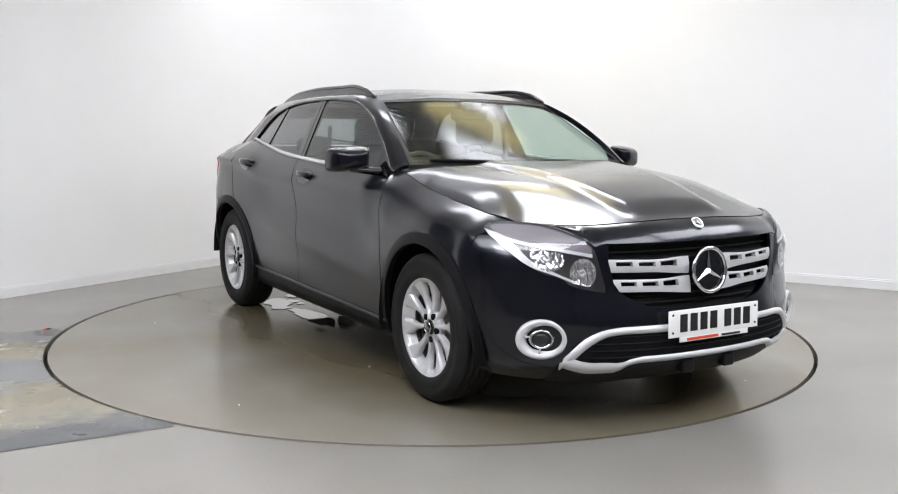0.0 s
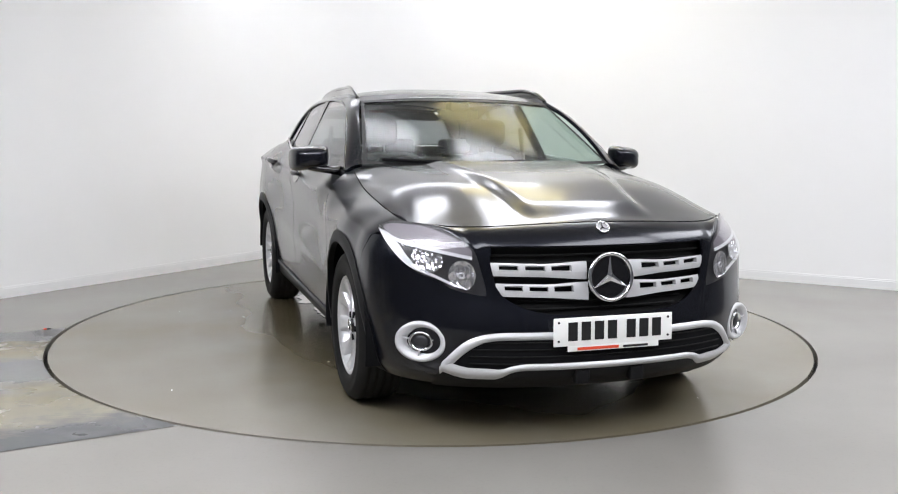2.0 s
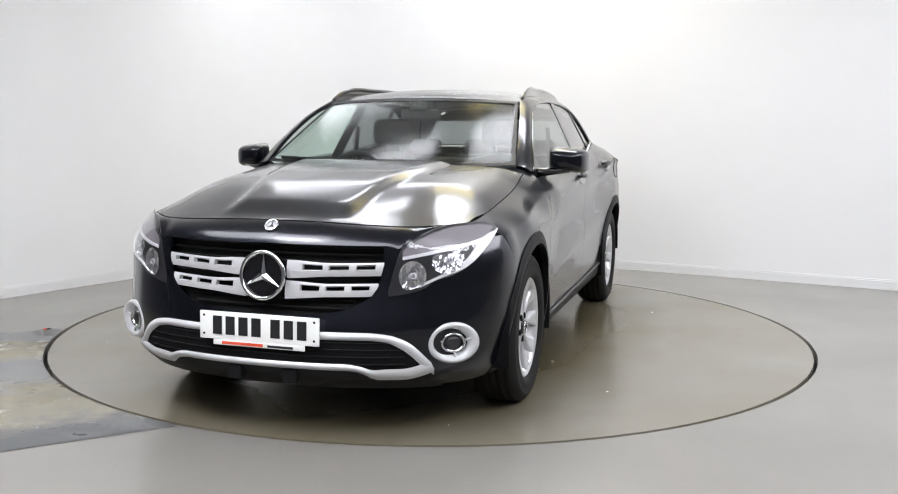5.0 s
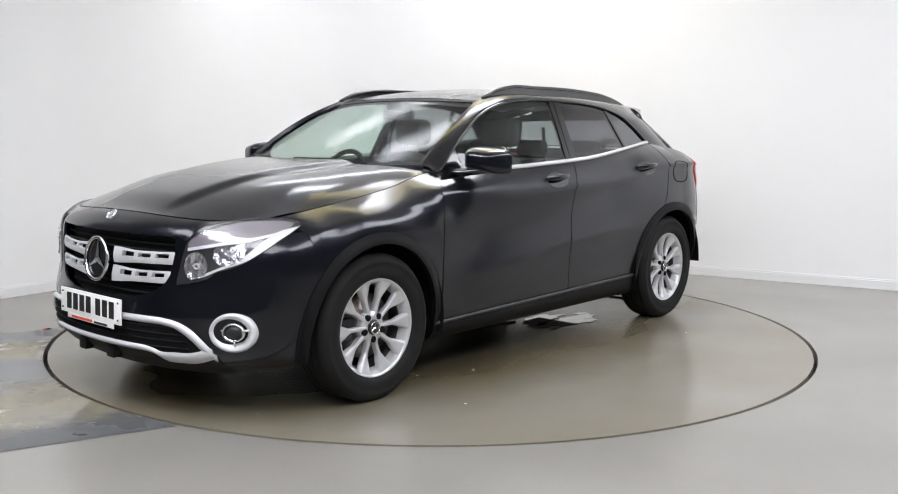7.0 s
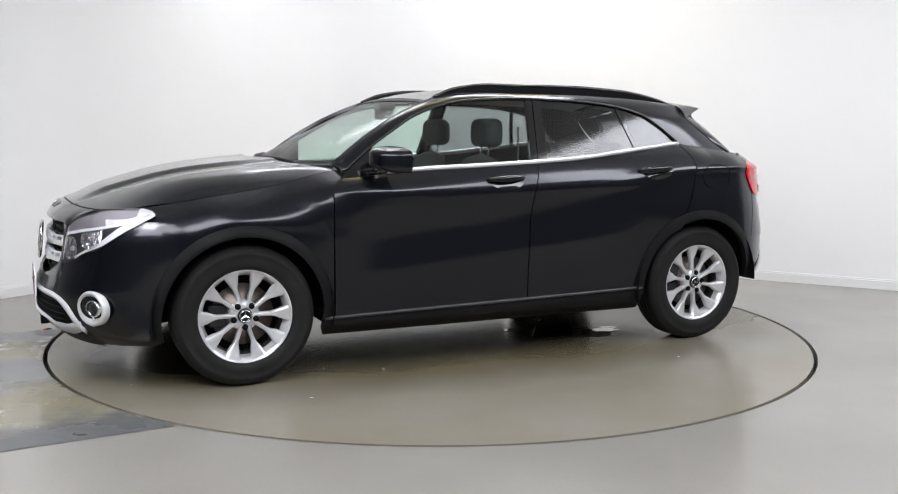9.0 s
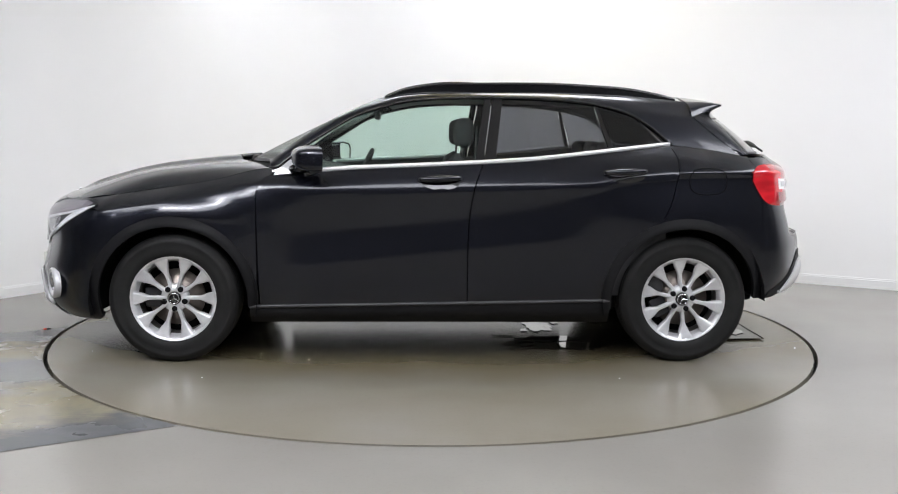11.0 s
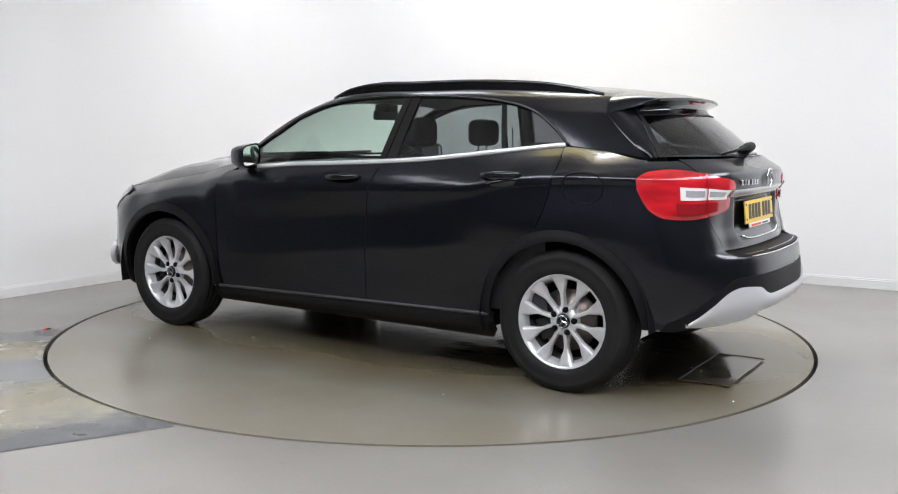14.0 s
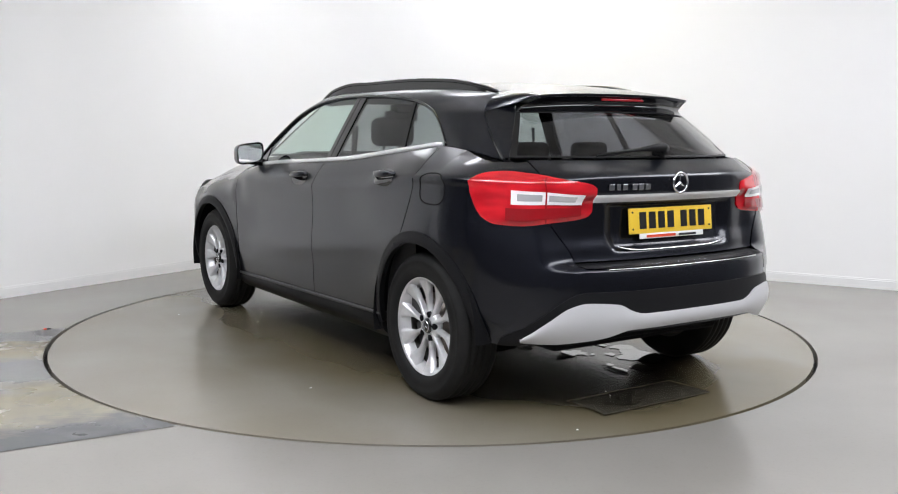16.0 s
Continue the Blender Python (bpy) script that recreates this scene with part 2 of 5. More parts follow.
def patch(name, fn, nu, nv, material, parent, label="", lip=0.012, side=1, back=False, off=0.0):
    """A smooth sheet fn(u, v), its edges turned inwards by lip. side -1 mirrors it to the car's right."""
    P = np.array([[fn(i / nu, j / nv) for j in range(nv + 1)] for i in range(nu + 1)], float)
    P[..., 1] *= side
    du, dv = np.gradient(P, axis=0), np.gradient(P, axis=1)
    N = np.cross(du, dv)
    N /= np.linalg.norm(N, axis=2, keepdims=True) + 1e-12
    mid = P.reshape(-1, 3).mean(0) - np.array([np.clip(P[..., 0].mean(), -0.9, 0.9), 0, 0.62])
    turned = (N.reshape(-1, 3).mean(0) @ mid) < 0
    if turned:
        N = -N
    P = P + N * off
    verts = list(P.reshape(-1, 3))
    w = nv + 1
    faces = []
    for i in range(nu):
        for j in range(nv):
            q = (i * w + j, (i + 1) * w + j, (i + 1) * w + j + 1, i * w + j + 1)
            faces.append(q[::-1] if turned else q)
    if lip:
        ring = [(i, 0) for i in range(nu + 1)] + [(nu, j) for j in range(1, nv + 1)] + [(i, nv) for i in range(nu - 1, -1, -1)] + [(0, j) for j in range(nv - 1, 0, -1)]
        base = len(verts)
        for k, (i, j) in enumerate(ring):
            verts += [P[i, j], P[i, j] - N[i, j] * lip]
        n = len(ring)
        for k in range(n):
            a, b = base + 2 * k, base + 2 * ((k + 1) % n)
            q = (a, a + 1, b + 1, b)
            faces.append(q[::-1] if turned else q)
    return mesh_ob(name, verts, faces, material, parent, label)


def box(name, lo, hi, material, parent, label="", bevel=0.0, m=None):
    bm = bmesh.new()
    bmesh.ops.create_cube(bm, size=1)
    for v in bm.verts:
        v.co = Vector([lerp(a, b, c + 0.5) for a, b, c in zip(lo, hi, v.co)])
    if bevel:
        bmesh.ops.bevel(bm, geom=bm.edges[:], offset=bevel, segments=3, affect="EDGES", profile=0.5)
    if m is not None:
        bm.transform(m)
    return part(name, bm, material, parent, label, smooth=bool(bevel))


def tube(name, path, radius, material, parent, label="", ring=10, flat=1.0, side=1, closed=False, up=(0, 0, 1)):
    """A rod along a path of points; radius may be a function of 0..1; flat squashes it along its side."""
    pts = [Vector((p[0], p[1] * side, p[2])) for p in path]
    n = len(pts)
    verts, faces = [], []
    for i, p in enumerate(pts):
        a, b = (pts[i - 1], pts[(i + 1) % n]) if closed else (pts[max(0, i - 1)], pts[min(n - 1, i + 1)])
        d = (b - a).normalized()
        s = d.cross(Vector(up)).normalized()
        t = s.cross(d)
        r = radius(i / max(1, n - 1)) if callable(radius) else radius
        for k in range(ring):
            w = 2 * math.pi * k / ring
            verts.append(p + s * (r * flat * math.cos(w)) + t * (r * math.sin(w)))
    for i in range(n if closed else n - 1):
        for k in range(ring):
            j, k2 = (i + 1) % n, (k + 1) % ring
            faces.append((i * ring + k, i * ring + k2, j * ring + k2, j * ring + k))
    if not closed:
        faces += [tuple(range(ring))[::-1], tuple((n - 1) * ring + k for k in range(ring))]
    ob = mesh_ob(name, verts, faces, material, parent, label)
    bm = bmesh.new()
    bm.from_mesh(ob.data)
    bmesh.ops.recalc_face_normals(bm, faces=bm.faces)
    bm.to_mesh(ob.data)
    bm.free()
    return ob


def lathe(name, prof, material, parent, label="", seg=64, m=None, caps=False):
    """Turns a profile of (radius, depth) about the y axis."""
    verts, faces = [], []
    n = len(prof)
    for i in range(seg):
        a = 2 * math.pi * i / seg
        for r, d in prof:
            verts.append(Vector((r * math.cos(a), d, r * math.sin(a))))
    for i in range(seg):
        j = (i + 1) % seg
        for k in range(n - 1):
            faces.append((i * n + k, i * n + k + 1, j * n + k + 1, j * n + k))
    if m is not None:
        verts = [m @ v for v in verts]
    ob = mesh_ob(name, verts, faces, material, parent, label)
    bm = bmesh.new()
    bm.from_mesh(ob.data)
    bmesh.ops.remove_doubles(bm, verts=bm.verts, dist=1e-6)
    bmesh.ops.recalc_face_normals(bm, faces=bm.faces)
    bm.to_mesh(ob.data)
    bm.free()
    return ob


def thing(name, label, category, m=None, group=""):
    ob = new(name)
    ob.empty_display_size = 0.2
    if m is not None:
        ob.matrix_basis = m
    return tagged(ob, label, category, group)


# ---- the room ----
CORNER, DIR_L, DIR_R = Vector((-1.0, 4.1, 0)), Vector((-0.555, -0.832, 0)), Vector((0.872, -0.49, 0))
LEN_L, LEN_R, COVE = 5.2, 8.6, 0.7


def wall_line(back=0.0):
    """The white wall in plan: one run, a rounded corner, the other run, shifted outwards by back."""
    nl, nr = Vector((-0.832, 0.555, 0)), Vector((0.49, 0.872, 0))
    a, b = CORNER + DIR_L * COVE, CORNER + DIR_R * COVE
    pts = [(CORNER + DIR_L * LEN_L, nl), (a, nl)]
    for k in range(1, 16):
        t = k / 16
        pts.append((a * (1 - t) ** 2 + CORNER * 2 * t * (1 - t) + b * t * t, (nl * (1 - t) + nr * t).normalized()))
    pts += [(b, nr), (CORNER + DIR_R * LEN_R, nr)]
    return [p + n * back for p, n in pts]


def wall_strip(name, z0, z1, front, back, material, label):
    a, b = wall_line(front), wall_line(back)
    n = len(a)
    verts = [Vector((p.x, p.y, z)) for ring in (a, b) for z in (z0, z1) for p in ring]
    faces = []
    for i in range(n - 1):
        A0, A1, B0, B1 = i, n + i, 2 * n + i, 3 * n + i
        faces += [(A0, A0 + 1, A1 + 1, A1), (B0, B1, B1 + 1, B0 + 1), (A1, A1 + 1, B1 + 1, B1), (A0, B0, B0 + 1, A0 + 1)]
    ob = mesh_ob(name, verts, faces, material)
    ob.data.set_sharp_from_angle(angle=radians(40))
    return tagged(ob, label, "wall" if z1 > 1 else "skirting", kind="structure")


wall_strip("wall_white", 0.0, CEIL, 0.0, 0.12, WALL, "smooth white painted studio wall with rounded corner")
wall_strip("baseboard", 0.0, 0.068, -0.016, -0.002, SKIRT, "white gloss skirting board along the wall")
wall_strip("trim", 0.068, 0.08, -0.010, -0.002, SKIRT, "thin white top bead of the skirting board")

PW, PL, PR = CORNER + DIR_L * LEN_L, CORNER + DIR_L * 8.6, CORNER + DIR_R * LEN_R
PN = PL + DIR_R * LEN_R


def plain_wall(name, p, q, material, label):
    d = (q - p).normalized()
    n = Vector((d.y, -d.x, 0)) * 0.12
    vs = [p, q, q + n, p + n]
    verts = [Vector((v.x, v.y, z)) for z in (0, CEIL) for v in vs]
    ob = mesh_ob(name, verts, [(0, 1, 5, 4), (1, 2, 6, 5), (2, 3, 7, 6), (3, 0, 4, 7), (4, 5, 6, 7), (3, 2, 1, 0)], material, smooth=False)
    return tagged(ob, label, "wall", kind="structure")


plain_wall("wall_west", PW, PL, DARKW, "dark grey wall beyond the white one")
plain_wall("wall_south", PL, PN, DARKW, "dark grey wall behind the camera")
plain_wall("wall_east", PN, PR, DARKW, "dark grey wall beside the camera")

RT = 2.247


def ring_floor():
    """Floor sheet with a round hole for the turntable, on a square that reaches past the walls."""
    verts, faces, n = [], [], 192
    for i in range(n):
        a = 2 * math.pi * i / n
        k = 11.0 / max(abs(math.cos(a)), abs(math.sin(a)))
        for r in (RT + 0.012, RT + 0.03, 3.2, 5.0, k):
            verts.append((r * math.cos(a), r * math.sin(a), 0))
        verts.append(((RT + 0.012) * math.cos(a), (RT + 0.012) * math.sin(a), -0.06))
    for i in range(n):
        j = (i + 1) % n
        for k in range(4):
            faces.append((i * 6 + k, i * 6 + k + 1, j * 6 + k + 1, j * 6 + k))
        faces.append((i * 6 + 5, i * 6, j * 6, j * 6 + 5))
    return mesh_ob("floor", verts, faces, FLOOR, smooth=False)


tagged(ring_floor(), "grey painted concrete floor with a soft sheen", "floor", kind="structure")
bm = bmesh.new()
bmesh.ops.create_cone(bm, cap_ends=True, segments=96, radius1=RT + 0.2, radius2=RT + 0.2, depth=0.02)
bm.transform(Matrix.Translation((0, 0, -0.07)))
tagged(part("pit", bm, GROOVE, None), "dark gap round the turntable plate", "pit", kind="structure")

verts = [Vector((x, y, z)) for z in (CEIL, CEIL + 0.1) for x, y in ((-9, -9), (9, -9), (9, 9), (-9, 9))]
tagged(mesh_ob("ceiling", verts, [(3, 2, 1, 0), (4, 5, 6, 7), (0, 1, 5, 4), (1, 2, 6, 5), (2, 3, 7, 6), (3, 0, 4, 7)], CEILM, smooth=False),
       "plain pale ceiling over the studio", "ceiling", kind="structure")


def light_panel(x, y, w, d, rz, diffuser, label):
    t = thing("ceiling_light", label, "light", pose(x, y, CEIL - 0.09, 0, 0, rz), "ceiling light panels")
    box("frame", (-w / 2 - 0.03, -d / 2 - 0.03, 0.02), (w / 2 + 0.03, d / 2 + 0.03, 0.085), SKIRT, t)
    box("diffuser", (-w / 2, -d / 2, 0.0), (w / 2, d / 2, 0.018), diffuser, t)
    return t


for x, y, w, d, rz, k in LIGHTS:
    light_panel(x, y, w, d, rz, (PANEL_L, PANEL_W, PANEL_Y)[k], "warm yellow ceiling light panel" if k == 2 else "cool white ceiling light panel")


# ---- the car: x forward, y to its left, z up, origin on the ground between the axles ----
HUB_Z, AXLE, ARCH = 0.335, 1.35, 0.415
car = thing("car", "black metallic compact crossover with silver alloy wheels parked on the turntable", "car")

nose_x = spl((0.20, 2.13), (0.27, 2.21), (0.33, 2.235), (0.45, 2.232), (0.52, 2.215), (0.60, 2.192), (0.70, 2.184), (0.79, 2.174), (0.84, 2.135), (0.90, 2.06))
tail_x = spl((0.28, -2.05), (0.36, -2.14), (0.48, -2.17), (0.60, -2.165), (0.665, -2.15), (0.69, -2.055), (0.74, -2.04), (0.80, -2.02), (0.93, -2.02), (0.97, -2.045), (1.03, -2.045), (1.10, -1.955), (1.16, -1.90))
wide = spl((0.20, 0.80), (0.27, 0.852), (0.36, 0.868), (0.50, 0.872), (0.70, 0.884), (0.84, 0.892), (0.93, 0.893))
wide_f = spl((0.20, 0.80), (0.27, 0.852), (0.36, 0.872), (0.50, 0.878), (0.62, 0.882), (0.70, 0.880), (0.77, 0.872), (0.83, 0.855), (0.90, 0.822), (0.96, 0.785))
NF, NR, XF, XR = 2.3, 2.7, 1.62, -1.47
belt_z = spl((-1.68, 1.105), (-1.45, 1.145), (-1.28, 1.158), (-1.12, 1.142), (-0.82, 1.108), (-0.52, 1.076), (-0.27, 1.060), (0.08, 1.042), (0.39, 1.028), (0.60, 1.012), (0.95, 0.985))
crease_z = spl((-1.9, 1.03), (-1.4, 1.02), (-1.1, 1.0), (-0.82, 0.95), (-0.4, 0.925), (0.5, 0.918), (0.9, 0.935))


def glass_y(x, z):
    """Half width of the cabin's side glass."""
    return (0.832 - (z - 1.02) * 0.47 - 0.10 * max(0, z - 1.02) ** 2) * (1 - 0.055 * (x + 0.3) ** 2)


def side_w(x, z):
    """Half width of the body without its rounded ends."""
    zc = crease_z(x)
    w = lerp(wide(min(z, zc)), wide_f(z), step(0.70, 1.25, x))
    brow = 0.868 - 0.45 * (x - 1.30) ** 2
    w += 0.032 * math.exp(-((x - AXLE) / 0.36) ** 2) * step(0.30, 0.5, z) * (1 - step(brow - 0.10, brow + 0.03, z))
    w += 0.022 * step(0.72, 0.85, z) * (1 - step(0.87, 0.96, z)) * step(0.80, 1.0, x) * (1 - step(1.40, 1.60, x))
    w += 0.034 * math.exp(-((x + AXLE) / 0.40) ** 2) * step(0.30, 0.5, z) * (1 - step(0.72, 1.05, z))
    w += lerp(0.011, 0.002, step(-1.1, 0.1, x)) * math.exp(-((z - zc) / 0.022) ** 2) * (1 - step(0.55, 0.85, x))
    # scooped door flank with a rising lower ridge
    ridge = 0.56 + 0.10 * (0.4 - x)
    span = step(-1.0, -0.55, x) * (1 - step(0.55, 0.95, x))
    w -= 0.014 * math.exp(-((z - ridge - 0.17) / 0.11) ** 2) * span
    w += 0.006 * math.exp(-((z - ridge + 0.03) / 0.06) ** 2) * span
    if z > zc:
        zb = max(belt_z(x), zc + 0.04)
        top = glass_y(x, zb) + 0.012
        if x < -1.28:
            top = lerp(top, 0.705, step(-1.28, -1.70, x))
        if x > 0.8:
            top = min(w, lerp(top, w, step(0.8, 1.1, x)))
        t = min(1.0, (z - zc) / (zb - zc))
        w = lerp(w, top, 0.45 * t + 0.55 * t * t)
    return w


def front_pt(a, z, out=0.0):
    """A point of the rounded front: a is 0 at the centre line and pi/2 where the side begins."""
    w, L = side_w(XF, z), nose_x(z) - XF
    s, c = abs(math.sin(a)), max(0.0, math.cos(a))
    y = (w + out) * s ** (2 / NF)
    # the upper corners lean back round the lamps
    lean = 0.065 * step(0.55, 0.80, y) * step(0.68, 0.86, z)
    return Vector((XF + (L + out) * c ** (2 / NF) - lean, math.copysign(y, a), z))


def front_a(y, z):
    return math.copysign(math.asin(min(1.0, abs(y) / side_w(XF, z)) ** (NF / 2)), y)


def front_y(y, z, out=0.0):
    return front_pt(front_a(y, z), z, out)


tail_s = spl((0.28, -2.02), (0.36, -2.105), (0.48, -2.145), (0.60, -2.14), (0.72, -2.105), (0.84, -2.065), (0.95, -2.045), (1.03, -2.03), (1.10, -1.96), (1.16, -1.90))


def tail(z, k):
    """Rearmost reach at height z; the step over the bumper fades out towards the corners, k 0..1 across the half width."""
    return lerp(tail_x(z), tail_s(z), step(0.52, 0.80, k))


def rear_pt(a, z, out=0.0):
    s, c = abs(math.sin(a)), max(0.0, math.cos(a))
    w, L = side_w(XR, z), XR - tail(z, s ** (2 / NR))
    return Vector((XR - (L + out) * c ** (2 / NR), math.copysign((w + out) * s ** (2 / NR), a), z))


def rear_a(y, z):
    return math.copysign(math.asin(min(1.0, abs(y) / side_w(XR, z)) ** (NR / 2)), y)


def rear_y(y, z, out=0.0):
    return rear_pt(rear_a(y, z), z, out)


def side_pt(x, z, out=0.0):
    """A point of the left flank, rounded ends included."""
    y = side_w(min(max(x, XR), XF), z)
    if x > XF:
        k = min(1.0, (x + 0.065 * step(0.68, 0.86, z) * step(1.66, 1.78, x) - XF) / (nose_x(z) - XF))
        y *= (1 - k ** NF) ** (1 / NF)
    if x < XR:
        k = min(1.0, (XR - x) / (XR - tail_s(z)))
        y *= (1 - k ** NR) ** (1 / NR)
    return Vector((x, y + out, z))


def arch_z(x, r=ARCH, low=0.25):
    for c in (AXLE, -AXLE):
        if abs(x - c) < r:
            return max(low, HUB_Z + math.sqrt(r * r - (x - c) ** 2))
    return low


def flank(name, xl, xr, zb, zt, nu, nv, label="", material=None, lip=0.014, out=0.0):
    """A panel of the flank between two upright lines (functions of z) and two long ones (functions of x), on both sides."""
    def fn(u, v):
        z = lerp(0.3, 1.05, v)
        for _ in range(8):
            x = lerp(xl(z), xr(z), u)
            z = lerp(zb(x), zt(x), v)
        return side_pt(x, z, out)
    return [patch(name, fn, nu, nv, material or PAINT, car, label, lip, s) for s in (1, -1)]


GAP = 0.003
door_f = spl((0.28, 0.90), (0.40, 0.905), (0.88, 0.912), (0.97, 0.885), (1.02, 0.80))
door_m = spl((0.28, -0.194), (0.5, -0.193), (0.71, -0.197), (0.92, -0.225), (1.06, -0.275))
door_r = spl((0.28, -0.935), (0.36, -0.935), (0.50, -0.97), (0.62, -1.06), (0.70, -1.16), (0.76, -1.215), (0.93, -1.28), (1.08, -1.305), (1.16, -1.282))
SILL = 0.30
FRONT_DOOR = flank("front_door", lambda z: door_f(z) - GAP, lambda z: door_m(z) + GAP, lambda x: SILL, lambda x: belt_z(x) - 0.008, 34, 30, "black front door")
REAR_DOOR = flank("rear_door", lambda z: door_m(z) - GAP, lambda z: door_r(z) + GAP, lambda x: SILL, lambda x: belt_z(x) - 0.008, 34, 30, "black rear door")

# front wing: flank, then over the top to the bonnet's edge
edge_y = spl((0.80, 0.735), (1.0, 0.752), (1.3, 0.762), (1.55, 0.760), (1.72, 0.750), (1.85, 0.730), (1.95, 0.70))
edge_z = spl((0.80, 1.030), (0.95, 1.008), (1.03, 0.988), (1.11, 0.966), (1.31, 0.930), (1.53, 0.897), (1.71, 0.870), (1.85, 0.850), (1.95, 0.830), (2.05, 0.800))


def wing_fn(u, v):
    vs = 0.7
    k = min(1.0, v / vs)
    z = lerp(0.3, 0.9, k)
    for _ in range(8):
        xa = 0.914 if z < 0.90 else lerp(0.914, 0.80, step(0.90, 1.03, z))
        xb = lerp(1.682, 1.735, step(0.60, 0.80, z)) - 0.004 + 0.11 * step(vs, 1.0, v)
        x = lerp(xa, xb, u)
        z = lerp(arch_z(x), edge_z(x) - 0.075, k)
    p = side_pt(x, z)
    if v > vs:
        t = (v - vs) / (1 - vs)
        a = p + Vector((0, -0.026, 0.030))
        xe = lerp(x, x - 0.11, (1 - step(0.90, 1.05, x))) if x < 1.05 else x
        b = Vector((xe, edge_y(xe), edge_z(xe)))
        p = p * (1 - t) ** 2 + a * 2 * t * (1 - t) + b * t * t
    return p


for s in (1, -1):
    patch("front_wing", wing_fn, 44, 36, PAINT, car, "", 0.014, s)

# bonnet with a raised middle between two soft ridges
mid_z = spl((0.95, 1.083), (1.10, 1.074), (1.34, 1.051), (1.50, 1.031), (1.66, 1.000), (1.81, 0.960), (1.96, 0.916), (2.08, 0.879))


def bonnet_z(x, y):
    k = min(1.0, abs(y) / (edge_y(x) - 0.004))
    ze = edge_z(x) + 0.002
    z = lerp(mid_z(x) - 0.014 - 0.010 * k * k, ze, k ** lerp(6.0, 2.3, step(1.45, 2.05, x)))
    r = lerp(0.36, 0.24, step(1.0, 2.0, x))
    z += 0.020 * (1 - step(r - 0.01, r + 0.07, abs(y))) * (1 - step(1.9, 2.06, x))
    return z


lip_x = spl((0.0, 2.085), (0.25, 2.072), (0.45, 2.032), (0.58, 1.978), (0.64, 1.930), (0.69, 1.885), (0.735, 1.83))


def bonnet_fn(u, v):
    uu = 2 * u - 1
    y1 = uu * 0.728
    x1 = lip_x(abs(y1))
    x0 = 1.13 - 0.27 * abs(uu) ** 2.2
    x = lerp(x0, x1, v)
    y = uu * (edge_y(x) - 0.004)
    if v > 0.8:
        y = lerp(uu * (edge_y(x) - 0.004), y1, step(0.8, 1, v))
    return Vector((x, y, bonnet_z(x, y)))


patch("bonnet", bonnet_fn, 80, 60, PAINT, car, "black bonnet with soft raised ridges", 0.012)

# front bumper with the open grille
grille_low = spl((0.0, 0.505), (0.20, 0.511), (0.327, 0.530), (0.40, 0.562), (0.445, 0.60), (0.466, 0.65), (0.478, 0.71))
lamp_top = spl((0.485, 0.783), (0.532, 0.768), (0.578, 0.805), (0.635, 0.834), (0.70, 0.848), (0.76, 0.850), (0.80, 0.838))


def bumper_end(z):
    d = z - HUB_Z
    return 1.35 + math.sqrt(max(0.0, 0.42 ** 2 - d * d)) if z < 0.60 else lerp(1.675, 1.735, step(0.60, 0.80, z))


YS = [k / 22 * 0.478 for k in range(23)] + [0.483] + [0.483 + k / 14 * 0.36 for k in range(1, 15)]
AS = [front_a(y, 0.6) for y in YS]
AS += [lerp(AS[-1], math.pi / 2, k / 12) for k in range(1, 13)]
A_IN = AS[26]
COLS = [-a for a in AS[:0:-1]] + AS


def bumper_fn(u, v):
    a = COLS[round(u * (len(COLS) - 1))]
    y = front_pt(abs(a), 0.6).y
    if y < 0.4801:
        zt = grille_low(y)
    else:
        zt = lamp_top(y) if y < 0.80 else lerp(0.838, 0.80, step(0.80, 0.87, y))
    z = lerp(0.215, zt, v)
    aa = abs(a)
    c = min(1.0, max(0.0, (bumper_end(z) - XF) / (nose_x(z) - XF)))
    am = math.acos(c ** (NF / 2))
    if aa > A_IN:
        aa = lerp(A_IN, min(am, math.pi / 2), (aa - A_IN) / (math.pi / 2 - A_IN))
    return front_pt(math.copysign(aa, a), z)


patch("front_bumper", bumper_fn, len(COLS) - 1, 40, PAINT, car, "black front bumper", 0.012)


def nose_fn(u, v):
    y = (2 * u - 1) * 0.727
    x1 = lip_x(abs(y)) + 0.004
    top = Vector((x1, y, bonnet_z(x1 - 0.004, y) - 0.004))
    zb = 0.780 if abs(y) < 0.46 else lerp(0.780, lamp_top(abs(y)), step(0.46, 0.54, abs(y)))
    low = front_y(y, zb)
    c = (top + low) / 2 + Vector((0.018, 0, 0.015))
    return low * (1 - v) ** 2 + c * 2 * v * (1 - v) + top * v * v


patch("nose_panel", nose_fn, 64, 12, PAINT, car, "", 0.02)

# quarter panel and rear bumper


def quarter_back(z):
    return lerp(-1.76, -1.70, step(0.98, 1.10, z))


flank("rear_quarter_panel", lambda z: door_r(z) - GAP, quarter_back, lambda x: arch_z(x, ARCH, 0.30), lambda x: belt_z(x) - 0.004, 40, 36)


def corner_fn(u, v):
    z = lerp(0.598, 1.095, v)
    xe = quarter_back(z)
    c = min(1.0, (XR - xe) / (XR - tail_s(z)))
    a1 = math.acos(c ** (NR / 2))
    a0 = rear_a(lerp(0.56, 0.665, step(0.68, 0.90, z)), z)
    return rear_pt(lerp(a1, a0, u), z, 0.002)


for s in (1, -1):
    patch("rear_corner_panel", corner_fn, 24, 30, PAINT, car, "", 0.004, s)


